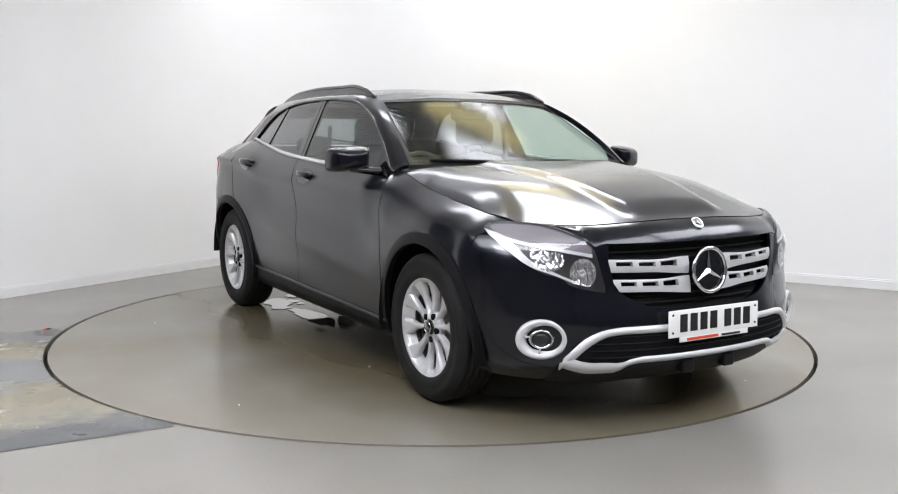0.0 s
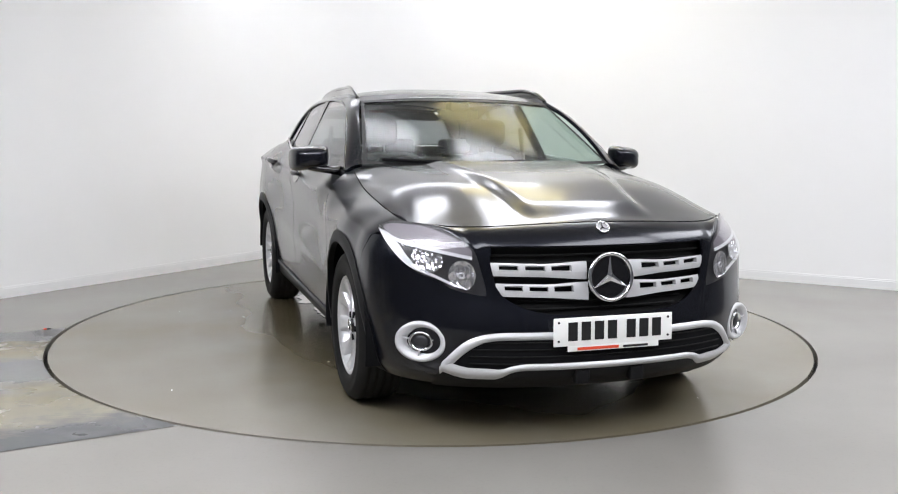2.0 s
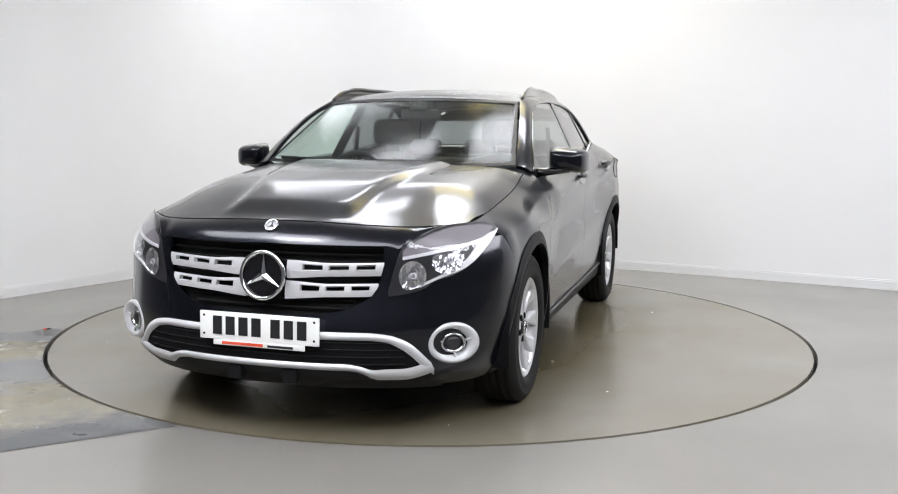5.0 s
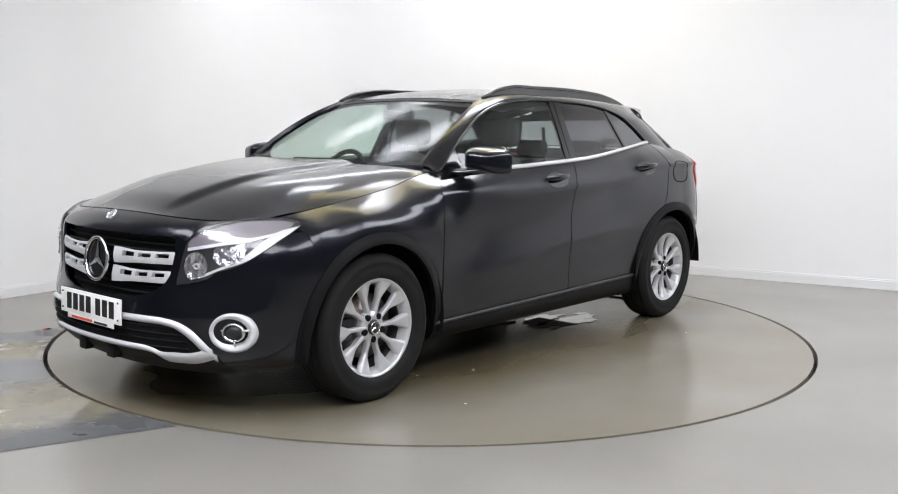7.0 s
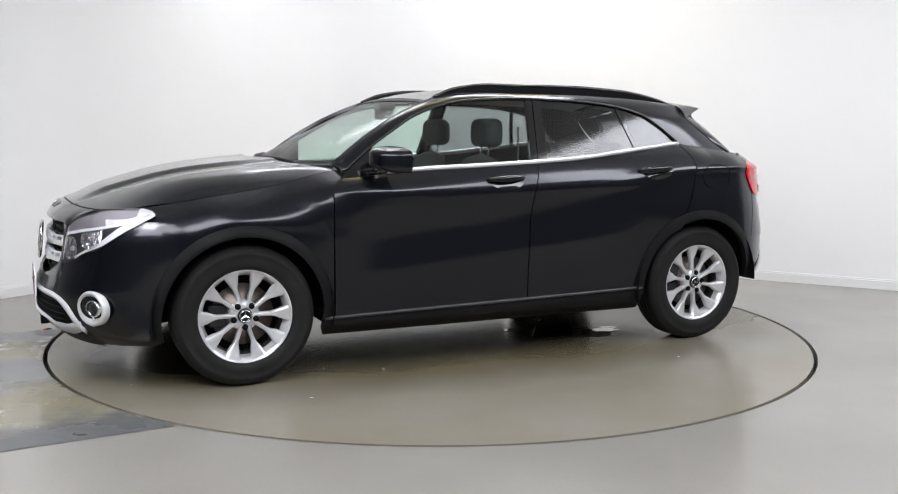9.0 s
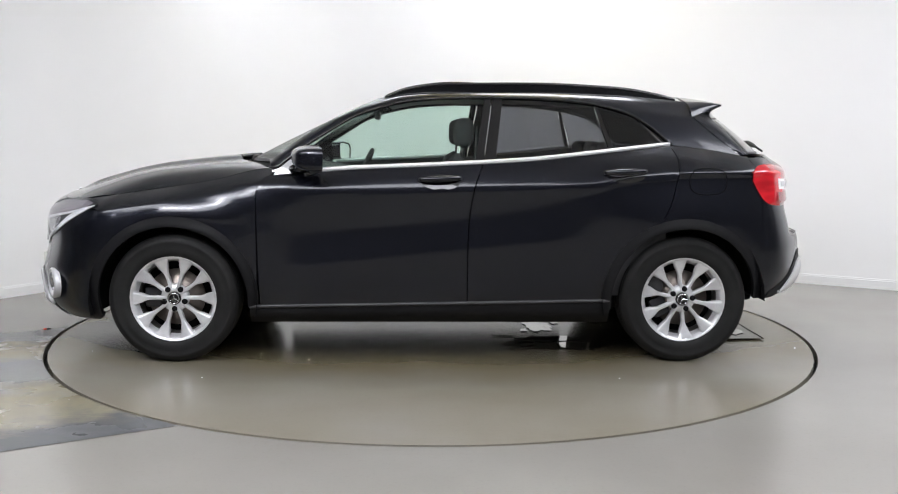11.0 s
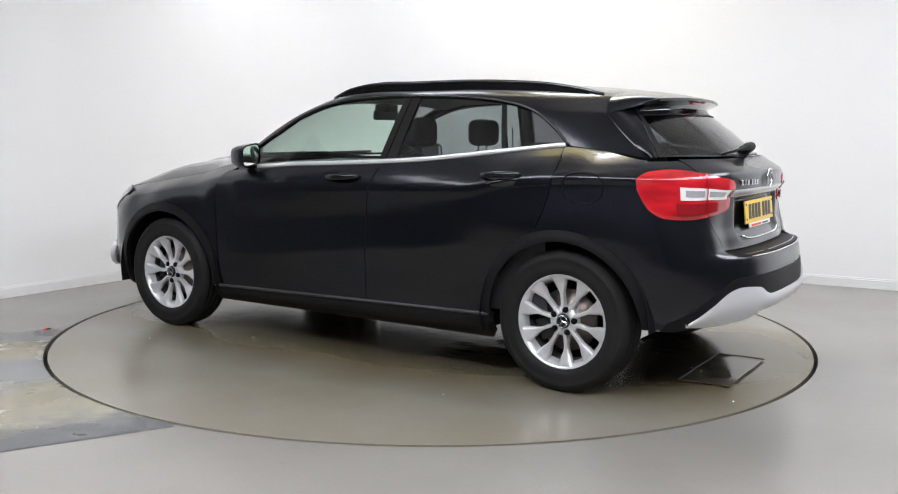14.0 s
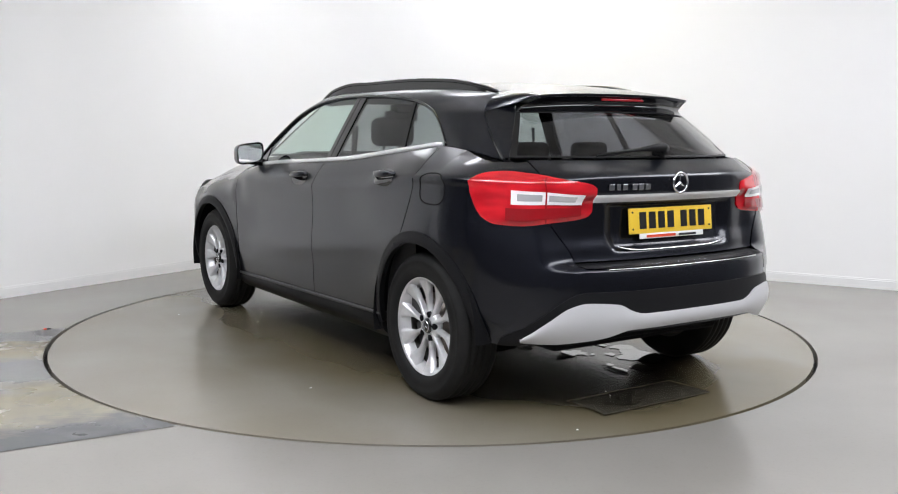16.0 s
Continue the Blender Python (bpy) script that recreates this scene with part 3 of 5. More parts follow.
def gate_fn(u, v):
    z = lerp(0.69, 1.105, v)
    y = (2 * u - 1) * (lerp(0.56, 0.665, step(0.68, 0.90, z)) - 0.006)
    p = rear_y(y, z)
    # dished number plate bay
    k = (1 - step(0.33, 0.40, abs(y) + 0.25 * max(0, 0.80 - z))) * step(0.715, 0.745, z) * (1 - step(0.915, 0.93, z))
    p.x += 0.028 * k
    return p


patch("tailgate", gate_fn, 70, 46, PAINT, car, "black tailgate with dished number plate bay", 0.014)


def rbump_fn(u, v):
    z = lerp(0.40 - 0.06 * step(0.45, 0.80, abs(2 * u - 1)), lerp(0.672, 0.608, step(0.47, 0.53, abs(2 * u - 1))), v)
    xe = -1.35 - math.sqrt(max(0.0, 0.42 ** 2 - (z - HUB_Z) ** 2)) if z < 0.62 else -1.66
    c = min(1.0, max(0.0, (XR - xe) / (XR - tail_s(z))))
    a1 = math.acos(c ** (NR / 2))
    return rear_pt((2 * u - 1) * a1, z)


patch("rear_bumper", rbump_fn, 90, 30, PAINT, car, "black rear bumper", 0.014)


def ledge_fn(u, v):
    y = (2 * u - 1) * 0.55
    a, b = rear_y(y, 0.665), rear_y(y, 0.70)
    p = a.lerp(Vector((b.x + 0.03, b.y, 0.684)), v)
    p.z = lerp(0.672, 0.684, v)
    return p


patch("bumper_ledge", ledge_fn, 40, 4, PLASTIC, car, "black ledge on the rear bumper", 0)

# cabin: outline of the side windows and of the roof edge
dlo_z = spl((-1.30, 1.160), (-1.19, 1.255), (-1.065, 1.330), (-0.88, 1.376), (-0.70, 1.396), (-0.52, 1.405), (-0.25, 1.408), (0.096, 1.389), (0.25, 1.358), (0.41, 1.300), (0.53, 1.230), (0.66, 1.148), (0.76, 1.070), (0.82, 1.022))
roof_z = spl((-1.70, 1.396), (-1.35, 1.450), (-1.0, 1.476), (-0.6, 1.486), (-0.2, 1.482), (0.1, 1.456), (0.31, 1.412))
eave_y = spl((-1.44, 0.515), (-1.0, 0.540), (-0.5, 0.560), (0.0, 0.572), (0.27, 0.572))


def eave(x):
    return Vector((x, eave_y(x), roof_z(x) - lerp(0.046, 0.020, step(-0.3, 0.27, x))))


def gutter(t):
    """Windscreen edge, roof edge and tailgate edge, 0..1 from the windscreen's foot to the tail."""
    if t < 0.34:
        k = t / 0.34
        p = Vector((0.865, 0.695, 1.055)).lerp(eave(0.27), k)
        return p + Vector((0.02, 0.012, 0.035)) * (4 * k * (1 - k)) * 0.8
    if t < 0.8:
        return eave(lerp(0.27, -1.42, (t - 0.34) / 0.46))
    k = (t - 0.8) / 0.2
    a, b, c = eave(-1.42), Vector((-1.44, 0.612, 1.31)), Vector((-1.685, 0.697, 1.105))
    return a.lerp(b, min(1, k / 0.3)) if k < 0.3 else b.lerp(c, (k - 0.3) / 0.7) + Vector((0.01, 0.006, 0)) * math.sin(math.pi * (k - 0.3) / 0.7)


def dlo(t):
    if t < 0.34:
        x = lerp(0.84, 0.16, t / 0.34)
    elif t < 0.8:
        x = lerp(0.16, -1.02, (t - 0.34) / 0.46)
    else:
        x = lerp(-1.02, -1.30, (t - 0.8) / 0.2)
    z = dlo_z(x)
    return Vector((x, glass_y(x, z), z))


def frame_fn(u, v):
    a, b = dlo(u), gutter(u)
    c = (a + b) / 2 + Vector((0.0, 0.018, 0.012)) * min(1, (b - a).length / 0.08)
    if u > 0.8:
        k = (u - 0.8) / 0.2
        a = a.lerp(Vector((a.x - 0.002, a.y, a.z)), k)
        c = (a + b) / 2 + Vector((0, 0.022, 0.008))
    return a * (1 - v) ** 2 + c * 2 * v * (1 - v) + b * v * v


for s in (1, -1):
    patch("side_frame", frame_fn, 100, 10, PAINT, car, "black roof pillar frame", 0.02, s)


def roof_fn(u, v):
    x = lerp(0.315, -1.42, v)
    e = eave(x)
    uu = 2 * u - 1
    x2 = x - 0.045 * uu * uu * (1 - v) ** 3
    return Vector((x2, uu * (e.y - 0.012), lerp(roof_z(x), e.z - 0.004, abs(uu) ** 2.6)))


patch("roof", roof_fn, 48, 50, PAINT, car, "black roof panel", 0.02)


def screen_fn(u, v):
    uu = 2 * u - 1
    a = Vector((1.07 - 0.215 * uu * uu, uu * 0.690, 1.045 + 0.008 * uu * uu))
    b = Vector((0.315 - 0.045 * uu * uu, uu * 0.562, 1.406 - 0.018 * uu * uu))
    p = a.lerp(b, v)
    return p + Vector((0.30, 0, 0.62)) * (0.062 * v * (1 - v) * (1 - 0.5 * uu * uu))


ws = patch("windscreen", screen_fn, 40, 24, GLASS_WS, car, "pale green windscreen glass", 0)


def screen_border(u, v):
    """Black printed border of the windscreen."""
    w = 4 * u
    k = int(min(3, w))
    t = w - k
    c = [(0, 0), (1, 0), (1, 1), (0, 1), (0, 0)]
    (a, b), (c2, d) = c[k], c[k + 1]
    x, y = lerp(a, c2, t), lerp(b, d, t)
    ix, iy = 0.5 + (x - 0.5) * 0.970, 0.5 + (y - 0.5) * 0.92
    return screen_fn(lerp(x, ix, v), lerp(y, iy, v)) + Vector((0.001, 0, 0.003))


patch("screen_border", screen_border, 120, 1, BORDER, car, "black border of the windscreen", 0)


def rglass_fn(u, v):
    uu = 2 * u - 1
    a = Vector((-1.945 + 0.221 * abs(uu) ** 2.4, uu * 0.689, 1.112))
    b = Vector((-1.63 + 0.115 * abs(uu) ** 2.4, uu * 0.495, 1.362 - 0.012 * uu * uu))
    return a.lerp(b, v) + Vector((-0.7, 0, 0.5)) * (0.05 * v * (1 - v))


rear_win = patch("rear_window", rglass_fn, 36, 18, GLASS_R, car, "dark tinted rear window glass", 0)


def rglass_border(u, v):
    w = 4 * u
    k = int(min(3, w))
    t = w - k
    c = [(0, 0), (1, 0), (1, 1), (0, 1), (0, 0)]
    x, y = lerp(c[k][0], c[k + 1][0], t), lerp(c[k][1], c[k + 1][1], t)
    ix, iy = 0.5 + (x - 0.5) * 0.965, lerp(0.03, 0.78, y)
    return rglass_fn(lerp(x, ix, v), lerp(y, iy, v)) + Vector((-0.003, 0, 0.002))


patch("glass_border", rglass_border, 120, 2, BORDER, rear_win, "black border of the rear window", 0)


def tail_frame_fn(u, v):
    """Painted side of the tailgate between the rear pillar and the glass."""
    p = Vector((-1.440, 0.612, 1.31)).lerp(Vector((-1.685, 0.697, 1.107)), 1 - v) + Vector((0.006, 0.004, 0)) * math.sin(math.pi * v)
    q = rglass_fn(1, 0.95 * v)
    return p.lerp(q, u) + Vector((-0.004, 0.010, 0.003)) * math.sin(math.pi * u) + Vector((-0.004, 0.001, 0)) * (1 - u)


for s in (1, -1):
    patch("tailgate_frame", tail_frame_fn, 10, 20, PAINT, car, "", 0.012, s)


def window(name, xf, xb, material, label, parents):
    """Side glass between two upright lines, from the belt to the roof frame."""
    def fn(u, v):
        z = lerp(1.03, 1.38, v)
        for _ in range(6):
            x = lerp(xf(z), xb(z), u)
            zt = max(dlo_z(x) - 0.006, belt_z(x) + 0.004)
            z = lerp(belt_z(x) - 0.004, zt, v)
        return Vector((x, glass_y(x, z) - 0.006, z))
    for s, door in zip((1, -1), parents):
        patch(name, fn, 26, 14, material, door, label, 0, s)


window("front_door_window", lambda z: 0.80, lambda z: lerp(-0.235, -0.29, step(1.05, 1.41, z)), GLASS_F, "pale green front door glass", FRONT_DOOR)
window("rear_door_window", lambda z: lerp(-0.335, -0.385, step(1.05, 1.41, z)), lambda z: lerp(-0.96, -0.88, step(1.1, 1.4, z)), GLASS_R, "dark tinted rear door glass", REAR_DOOR)
window("quarter_window", lambda z: lerp(-0.985, -0.905, step(1.1, 1.4, z)), lambda z: -1.292, GLASS_R, "dark tinted quarter glass", REAR_DOOR)


def pillar(name, a0, a1, b0, b1, material=None):
    def fn(u, v):
        z = lerp(1.03, 1.405, v)
        for _ in range(3):
            x = lerp(lerp(a0, a1, v), lerp(b0, b1, v), u)
            z = lerp(belt_z(x) - 0.004, dlo_z(x) - 0.002, v)
        return Vector((x, glass_y(x, z) - 0.001, z))
    for s in (1, -1):
        patch(name, fn, 6, 12, material or GLOSS, car, "gloss black door pillar", 0.02, s)


pillar("door_pillar", -0.232, -0.288, -0.272, -0.328)
pillar("door_pillar", -0.278, -0.334, -0.338, -0.388)
pillar("quarter_pillar", -0.957, -0.883, -0.985, -0.905)


def mirror_foot_fn(u, v):
    x = lerp(0.84, 0.66, u)
    zt = dlo_z(x) - 0.004
    z = lerp(belt_z(x) - 0.006, max(zt, belt_z(x)), v)
    return Vector((x, glass_y(x, z) - 0.002, z))


for s in (1, -1):
    patch("mirror_triangle", mirror_foot_fn, 10, 6, GLOSS, car, "", 0, s)
    # chrome strip along the belt
    path = []
    for k in range(41):
        x = lerp(0.64, -1.285, k / 40)
        path.append((x, glass_y(x, belt_z(x)) + 0.013, belt_z(x) + 0.004))
    tube("belt_strip", path, 0.012, BRIGHT, car, "chrome strip below the windows", 8, 0.55, s)
    path = [dlo(k / 60) + Vector((0, 0.003, 0)) for k in range(61)]
    tube("window_seal", path, 0.008, GLOSS, car, "black rubber window seal", 6, 0.7, s)

# inner lining so that no daylight shows through the joints
def lining_fn(u, v):
    x = lerp(-1.75, 1.70, u)
    z = lerp(arch_z(x, 0.43, 0.23), min(belt_z(x), edge_z(x) if x > 0.8 else 9) - 0.06, v)
    p = side_pt(x, z)
    return Vector((p.x, p.y - 0.03, p.z))


for s in (1, -1):
    patch("inner_lining", lining_fn, 80, 16, VOID, car, "", 0, s)
    for cx in (AXLE, -AXLE):
        def well_fn(u, v, cx=cx):
            a = lerp(-0.20, math.pi + (0.20 if cx > 0 else 0.0), u)
            return Vector((cx + 0.435 * math.cos(a), lerp(0.52, 0.893, v), HUB_Z + 0.435 * math.sin(a)))
        patch("wheel_arch_liner", well_fn, 40, 3, VOID, car, "", 0, s)
        def well_in(u, v, cx=cx):
            a = lerp(-0.20, math.pi + (0.20 if cx > 0 else 0.0), u)
            return Vector((cx + 0.435 * v * math.cos(a), 0.52, HUB_Z + 0.435 * v * math.sin(a)))
        patch("wheel_arch_liner", well_in, 40, 3, VOID, car, "", 0, s)

        def clad_fn(u, v, cx=cx):
            a = lerp(-0.12, math.pi - 0.02, u)
            if cx > 0:
                a = lerp(-0.26, math.pi + 0.10, u)
            r0, r1 = 0.388, 0.442
            r = lerp(r0, r1, v)
            x, z = cx + r * math.cos(a), HUB_Z + r * math.sin(a)
            p = side_pt(x, z)
            return Vector((x, p.y + 0.013 * math.sin(math.pi * (0.12 + 0.88 * (1 - v) ** 1.5 * 0.6)), z))
        patch("arch_cladding", clad_fn, 60, 6, PLASTIC, car, "black plastic wheel arch cladding", 0.03, s)

    def sill_fn(u, v):
        x = lerp(0.955, -0.955, u)
        zt, zb = lerp(0.298, 0.335, u), 0.205
        z = lerp(zb, zt, v)
        return Vector((x, side_w(x, z) + 0.012 * math.sin(math.pi * (0.25 + 0.7 * v)), z))
    patch("sill_cladding", sill_fn, 30, 8, PLASTIC, car, "black plastic sill cladding", 0.05, s)
    # rod along the black cladding's top edge, its highlight put into a lighter grey
    path = [sill_fn(k / 30, 0.97) + Vector((0, 0.004, 0.002)) for k in range(31)]
    tube("sill_edge", path, 0.009, SILLGREY, car, "plastic sill edge in a lighter grey for its highlight", 8, 0.8, s)

box("underbody", (-0.93, -0.80, 0.262), (0.93, 0.80, 0.33), VOID, car, "black underbody tray", 0.02)
box("underbody", (-1.85, -0.52, 0.272), (1.95, 0.52, 0.32), VOID, car, "black underbody tray", 0.02)
box("engine_bay", (0.95, -0.50, 0.30), (2.02, 0.50, 0.86), VOID, car, "", 0.05)
box("firewall", (0.72, -0.72, 0.30), (0.92, 0.72, 0.94), VOID, car)
box("boot_floor", (-1.90, -0.50, 0.30), (-0.95, 0.50, 0.66), VOID, car, "", 0.03)

# grille: dark mesh, two silver louvres on each side, emblem
def mesh_fn(u, v):
    y = (2 * u - 1) * 0.476
    z = lerp(grille_low(abs(y)) - 0.02, 0.80, v)
    p = front_y(y, z)
    return p - Vector((0.05, 0, 0))


grille = patch("grille_mesh", mesh_fn, 30, 12, MESHG, car, "black grille mesh", 0)
for row in range(9):
    z = 0.53 + row * 0.03
    w = 0.475 if z > 0.66 else lerp(0.33, 0.47, (z - 0.53) / 0.13)
    path = [front_y(lerp(-w, w, k / 16), z) - Vector((0.036, 0, 0)) for k in range(17)]
    tube("grille_wire", path, 0.0045, MESHG, grille, "", 6)


def louvre(z0, z1, y0, y1, s):
    """A silver louvre with three slots."""
    def prof(y):
        t = (y - y0) / (y1 - y0)
        bulge = 0.012 * (1 - step(0.0, 0.5, t))
        drop = -0.012 * (1 - t)
        return z0 + drop - 0.6 * bulge, z1 + drop + bulge
    def strip(a, b, f0, f1, out):
        def fn(u, v):
            y = lerp(a, b, u)
            lo, hi = prof(y)
            z = lerp(lo, hi, lerp(f0, f1, v))
            p = front_y(y, z)
            return Vector((p.x - 0.008 + out + 0.006 * math.sin(math.pi * lerp(f0, f1, v)), p.y, p.z))
        return fn
    cuts = [(y0 + (y1 - y0) * a, y0 + (y1 - y0) * b) for a, b in ((0.17, 0.385), (0.45, 0.655), (0.725, 0.915))]
    patch("louvre", strip(y0, y1, 0.0, 0.44, 0), 24, 3, SILVER, grille, "silver grille louvre with dark slots", 0.02, s)
    patch("louvre", strip(y0, y1, 0.84, 1.0, 0), 24, 3, SILVER, grille, "silver grille louvre with dark slots", 0.02, s)
    bars = [(y0, cuts[0][0]), (cuts[0][1], cuts[1][0]), (cuts[1][1], cuts[2][0]), (cuts[2][1], y1)]
    for a, b in bars:
        patch("louvre_web", strip(a, b, 0.42, 0.86, -0.0005), 6, 3, SILVER, grille, "", 0.02, s)


for s in (1, -1):
    louvre(0.664, 0.716, 0.09, 0.476, s)
    louvre(0.584, 0.635, 0.085, 0.454, s)


def emblem(parent, at, r, thick, turn, backing=True, disc=None):
    """Ring and three-armed star, facing +x before turn."""
    m = Matrix.Translation(at) @ turn
    ring = [(m @ Vector((0.006, r * math.cos(2 * math.pi * k / 48), r * math.sin(2 * math.pi * k / 48)))) for k in range(48)]
    tube("emblem_ring", ring, thick, CHROME, parent, "chrome ring emblem", 8, closed=True, up=m.to_3x3() @ Vector((1, 0, 0)))
    if backing:
        bm = bmesh.new()
        bmesh.ops.create_circle(bm, cap_ends=True, segments=48, radius=r * 0.98)
        bm.transform(m @ Matrix.Rotation(math.pi / 2, 4, "Y"))
        part("emblem_disc", bm, disc or GLOSS, parent, "silver emblem disc" if disc else "gloss black emblem disc")
    bm = bmesh.new()
    for k in range(3):
        a = math.pi / 2 + k * 2 * math.pi / 3
        tip = Vector((0.004, r * 0.97 * math.cos(a), r * 0.97 * math.sin(a)))
        w = r * 0.17
        l = Vector((0.003, w * math.cos(a + 1.05), w * math.sin(a + 1.05)))
        q = Vector((0.003, w * math.cos(a - 1.05), w * math.sin(a - 1.05)))
        top = Vector((0.003 + r * 0.10, 0, 0))
        vs = [bm.verts.new(m @ p) for p in (tip, l, q, top)]
        bm.faces.new((vs[0], vs[1], vs[3])), bm.faces.new((vs[0], vs[3], vs[2]))
    part("emblem_star", bm, GLOSS if disc else CHROME, parent, "three-armed star")


emblem(grille, (2.206, 0, 0.655), 0.092, 0.0085, Matrix.Rotation(radians(-6), 4, "Y"))
emblem(car, nose_fn(0.5, 0.66) + Vector((0.002, 0, 0.002)), 0.025, 0.004, Matrix.Rotation(radians(-43), 4, "Y"), True, SILVER)
emblem(car, (-2.052, 0, 1.008), 0.043, 0.005, Matrix.Rotation(math.pi, 4, "Z"), False)


# lower bumper: dark intake, silver guard, lower slats
def area_fn(lo, hi, y0, y1, out):
    def fn(u, v):
        y = lerp(y0, y1, u)
        return front_y(y, lerp(lo(abs(y)), hi(abs(y)), v), out)
    return fn


guard_top = spl((0.0, 0.446), (0.42, 0.446), (0.50, 0.438), (0.57, 0.410), (0.62, 0.360), (0.648, 0.320))
guard_low = spl((0.0, 0.312), (0.34, 0.312), (0.40, 0.304), (0.45, 0.284), (0.55, 0.284), (0.60, 0.295), (0.648, 0.313))
patch("lower_intake", area_fn(guard_low, guard_top, -0.645, 0.645, 0.004), 60, 8, VOID, car, "black lower air intake", 0)
for row in range(4):
    path = [front_y(lerp(-0.56, 0.56, k / 24), 0.325 + row * 0.028, 0.007) for k in range(25)]
    tube("intake_bar", path, 0.003, MESHG, car, "", 6)


def band(name, f0, f1, y0, y1, out, material, label, n=60):
    def fn(u, v):
        y = lerp(y0, y1, u)
        z = lerp(f0(abs(y)), f1(abs(y)), v)
        return front_y(y, z, out + 0.010 * math.sin(math.pi * v))
    return patch(name, fn, n, 6, material, car, label, 0.02)


band("bumper_guard", lambda y: guard_top(y) - lerp(0.026, 0.050, step(0.48, 0.63, y)), lambda y: guard_top(y) + 0.004, -0.650, 0.650, 0.008, SILVER, "silver painted bumper guard")
band("bumper_guard", lambda y: guard_low(y) - lerp(0.014, 0.028, step(0.38, 0.46, y)), lambda y: guard_low(y) + lerp(0.014, 0.022, step(0.4, 0.5, y)), -0.645, 0.645, 0.010, SILVER, "silver painted bumper guard")
patch("lower_lip", area_fn(lambda y: 0.205, lambda y: guard_low(y) - 0.016, -0.66, 0.66, 0.004), 50, 5, PLASTIC, car, "black plastic lower lip", 0)
for y in (-0.12, 0.12):
    box("lip_bracket", (2.19, y - 0.03, 0.235), (2.232, y + 0.03, 0.29), PLASTIC, car, "", 0.006)

# fog lamps
for s in (1, -1):
    c0 = front_y(0.724, 0.400, 0.0)
    cn = Vector((0.86, 0.50 * 1, 0.0)).normalized()
    rot = cn.to_track_quat("Y", "Z").to_matrix().to_4x4()
    mm = Matrix.Translation(c0 + cn * 0.004) @ rot @ Matrix.Diagonal((1.25, 1, 0.97, 1))
    if s < 0:
        mm = Matrix.Diagonal((1, -1, 1, 1)) @ mm
    lathe("fog_bezel", [(0.082, -0.02), (0.084, 0.006), (0.078, 0.014), (0.070, 0.015), (0.048, -0.012), (0.046, -0.02)], SILVER, car, "silver fog lamp ring", 48, mm)
    lathe("fog_ring", [(0.040, -0.02), (0.040, 0.004), (0.033, 0.007), (0.031, -0.01)], CHROME, car, "", 40, mm)
    lathe("fog_lens", [(0.032, -0.012), (0.026, 0.0), (0.014, 0.006), (0.0, 0.007)], LAMPDARK, car, "clear round fog lens", 32, mm)
    lathe("fog_well", [(0.05, -0.012), (0.03, -0.014), (0.0, -0.014)], VOID, car, "", 32, mm)
    for a in (0.2, 2.9, 4.6):
        d = Vector((math.cos(a), 0, math.sin(a)))
        p0, p1 = mm @ (d * 0.038 + Vector((0, 0.002, 0))), mm @ (d * 0.060 + Vector((0, 0.004, 0)))
        tube("fog_fin", [p0, p1], 0.004, SILVER, car, "", 6)

# headlamps
lamp_low = spl((0.493, 0.586), (0.529, 0.591), (0.60, 0.608), (0.627, 0.620), (0.65, 0.641), (0.718, 0.664), (0.76, 0.694), (0.788, 0.725), (0.812, 0.768), (0.824, 0.800))
lamp_up = spl((0.493, 0.610), (0.515, 0.70), (0.532, 0.759), (0.578, 0.805), (0.635, 0.838), (0.696, 0.857), (0.765, 0.859), (0.808, 0.847), (0.824, 0.828))
band_low = spl((0.53, 0.738), (0.627, 0.758), (0.757, 0.789), (0.815, 0.815))
HOOK_IN = [(0.794, 0.810), (0.774, 0.768), (0.758, 0.731), (0.727, 0.696), (0.662, 0.661), (0.600, 0.631)]
HOOK_OUT = [(0.822, 0.826), (0.815, 0.782), (0.788, 0.728), (0.746, 0.687), (0.665, 0.652), (0.602, 0.620)]


def lamp_pt(y, z, out):
    return front_y(min(y, side_w(XF, z) * 0.9995), z, out)


def lamp_zone(f0, f1, y0, y1, out, dome=0.0):
    """A piece of the lamp between two curves z(y)."""
    def fn(u, v):
        y = lerp(y0, y1, u)
        p = lamp_pt(y, lerp(f0(y), f1(y), v), out)
        return p + Vector((0.35, 0.6, 0.25)) * (dome * math.sin(math.pi * u) * math.sin(math.pi * v))
    return fn


def along(pts, t):
    """A point on a smooth line through (y, z) pairs, 0..1."""
    n = len(pts) - 1
    k = min(n - 1, int(t * n))
    f = t * n - k
    g = [pts[max(0, min(n, k + d))] for d in (-1, 0, 1, 2)]
    return [0.5 * (2 * b + (c - a) * f + (2 * a - 5 * b + 4 * c - d) * f * f + (3 * b - a - 3 * c + d) * f ** 3) for a, b, c, d in zip(*g)]


def hook_fn(u, v):
    (ya, za), (yb, zb) = along(HOOK_IN, u), along(HOOK_OUT, u)
    return lamp_pt(lerp(ya, yb, v), lerp(za, zb, v), 0.009)


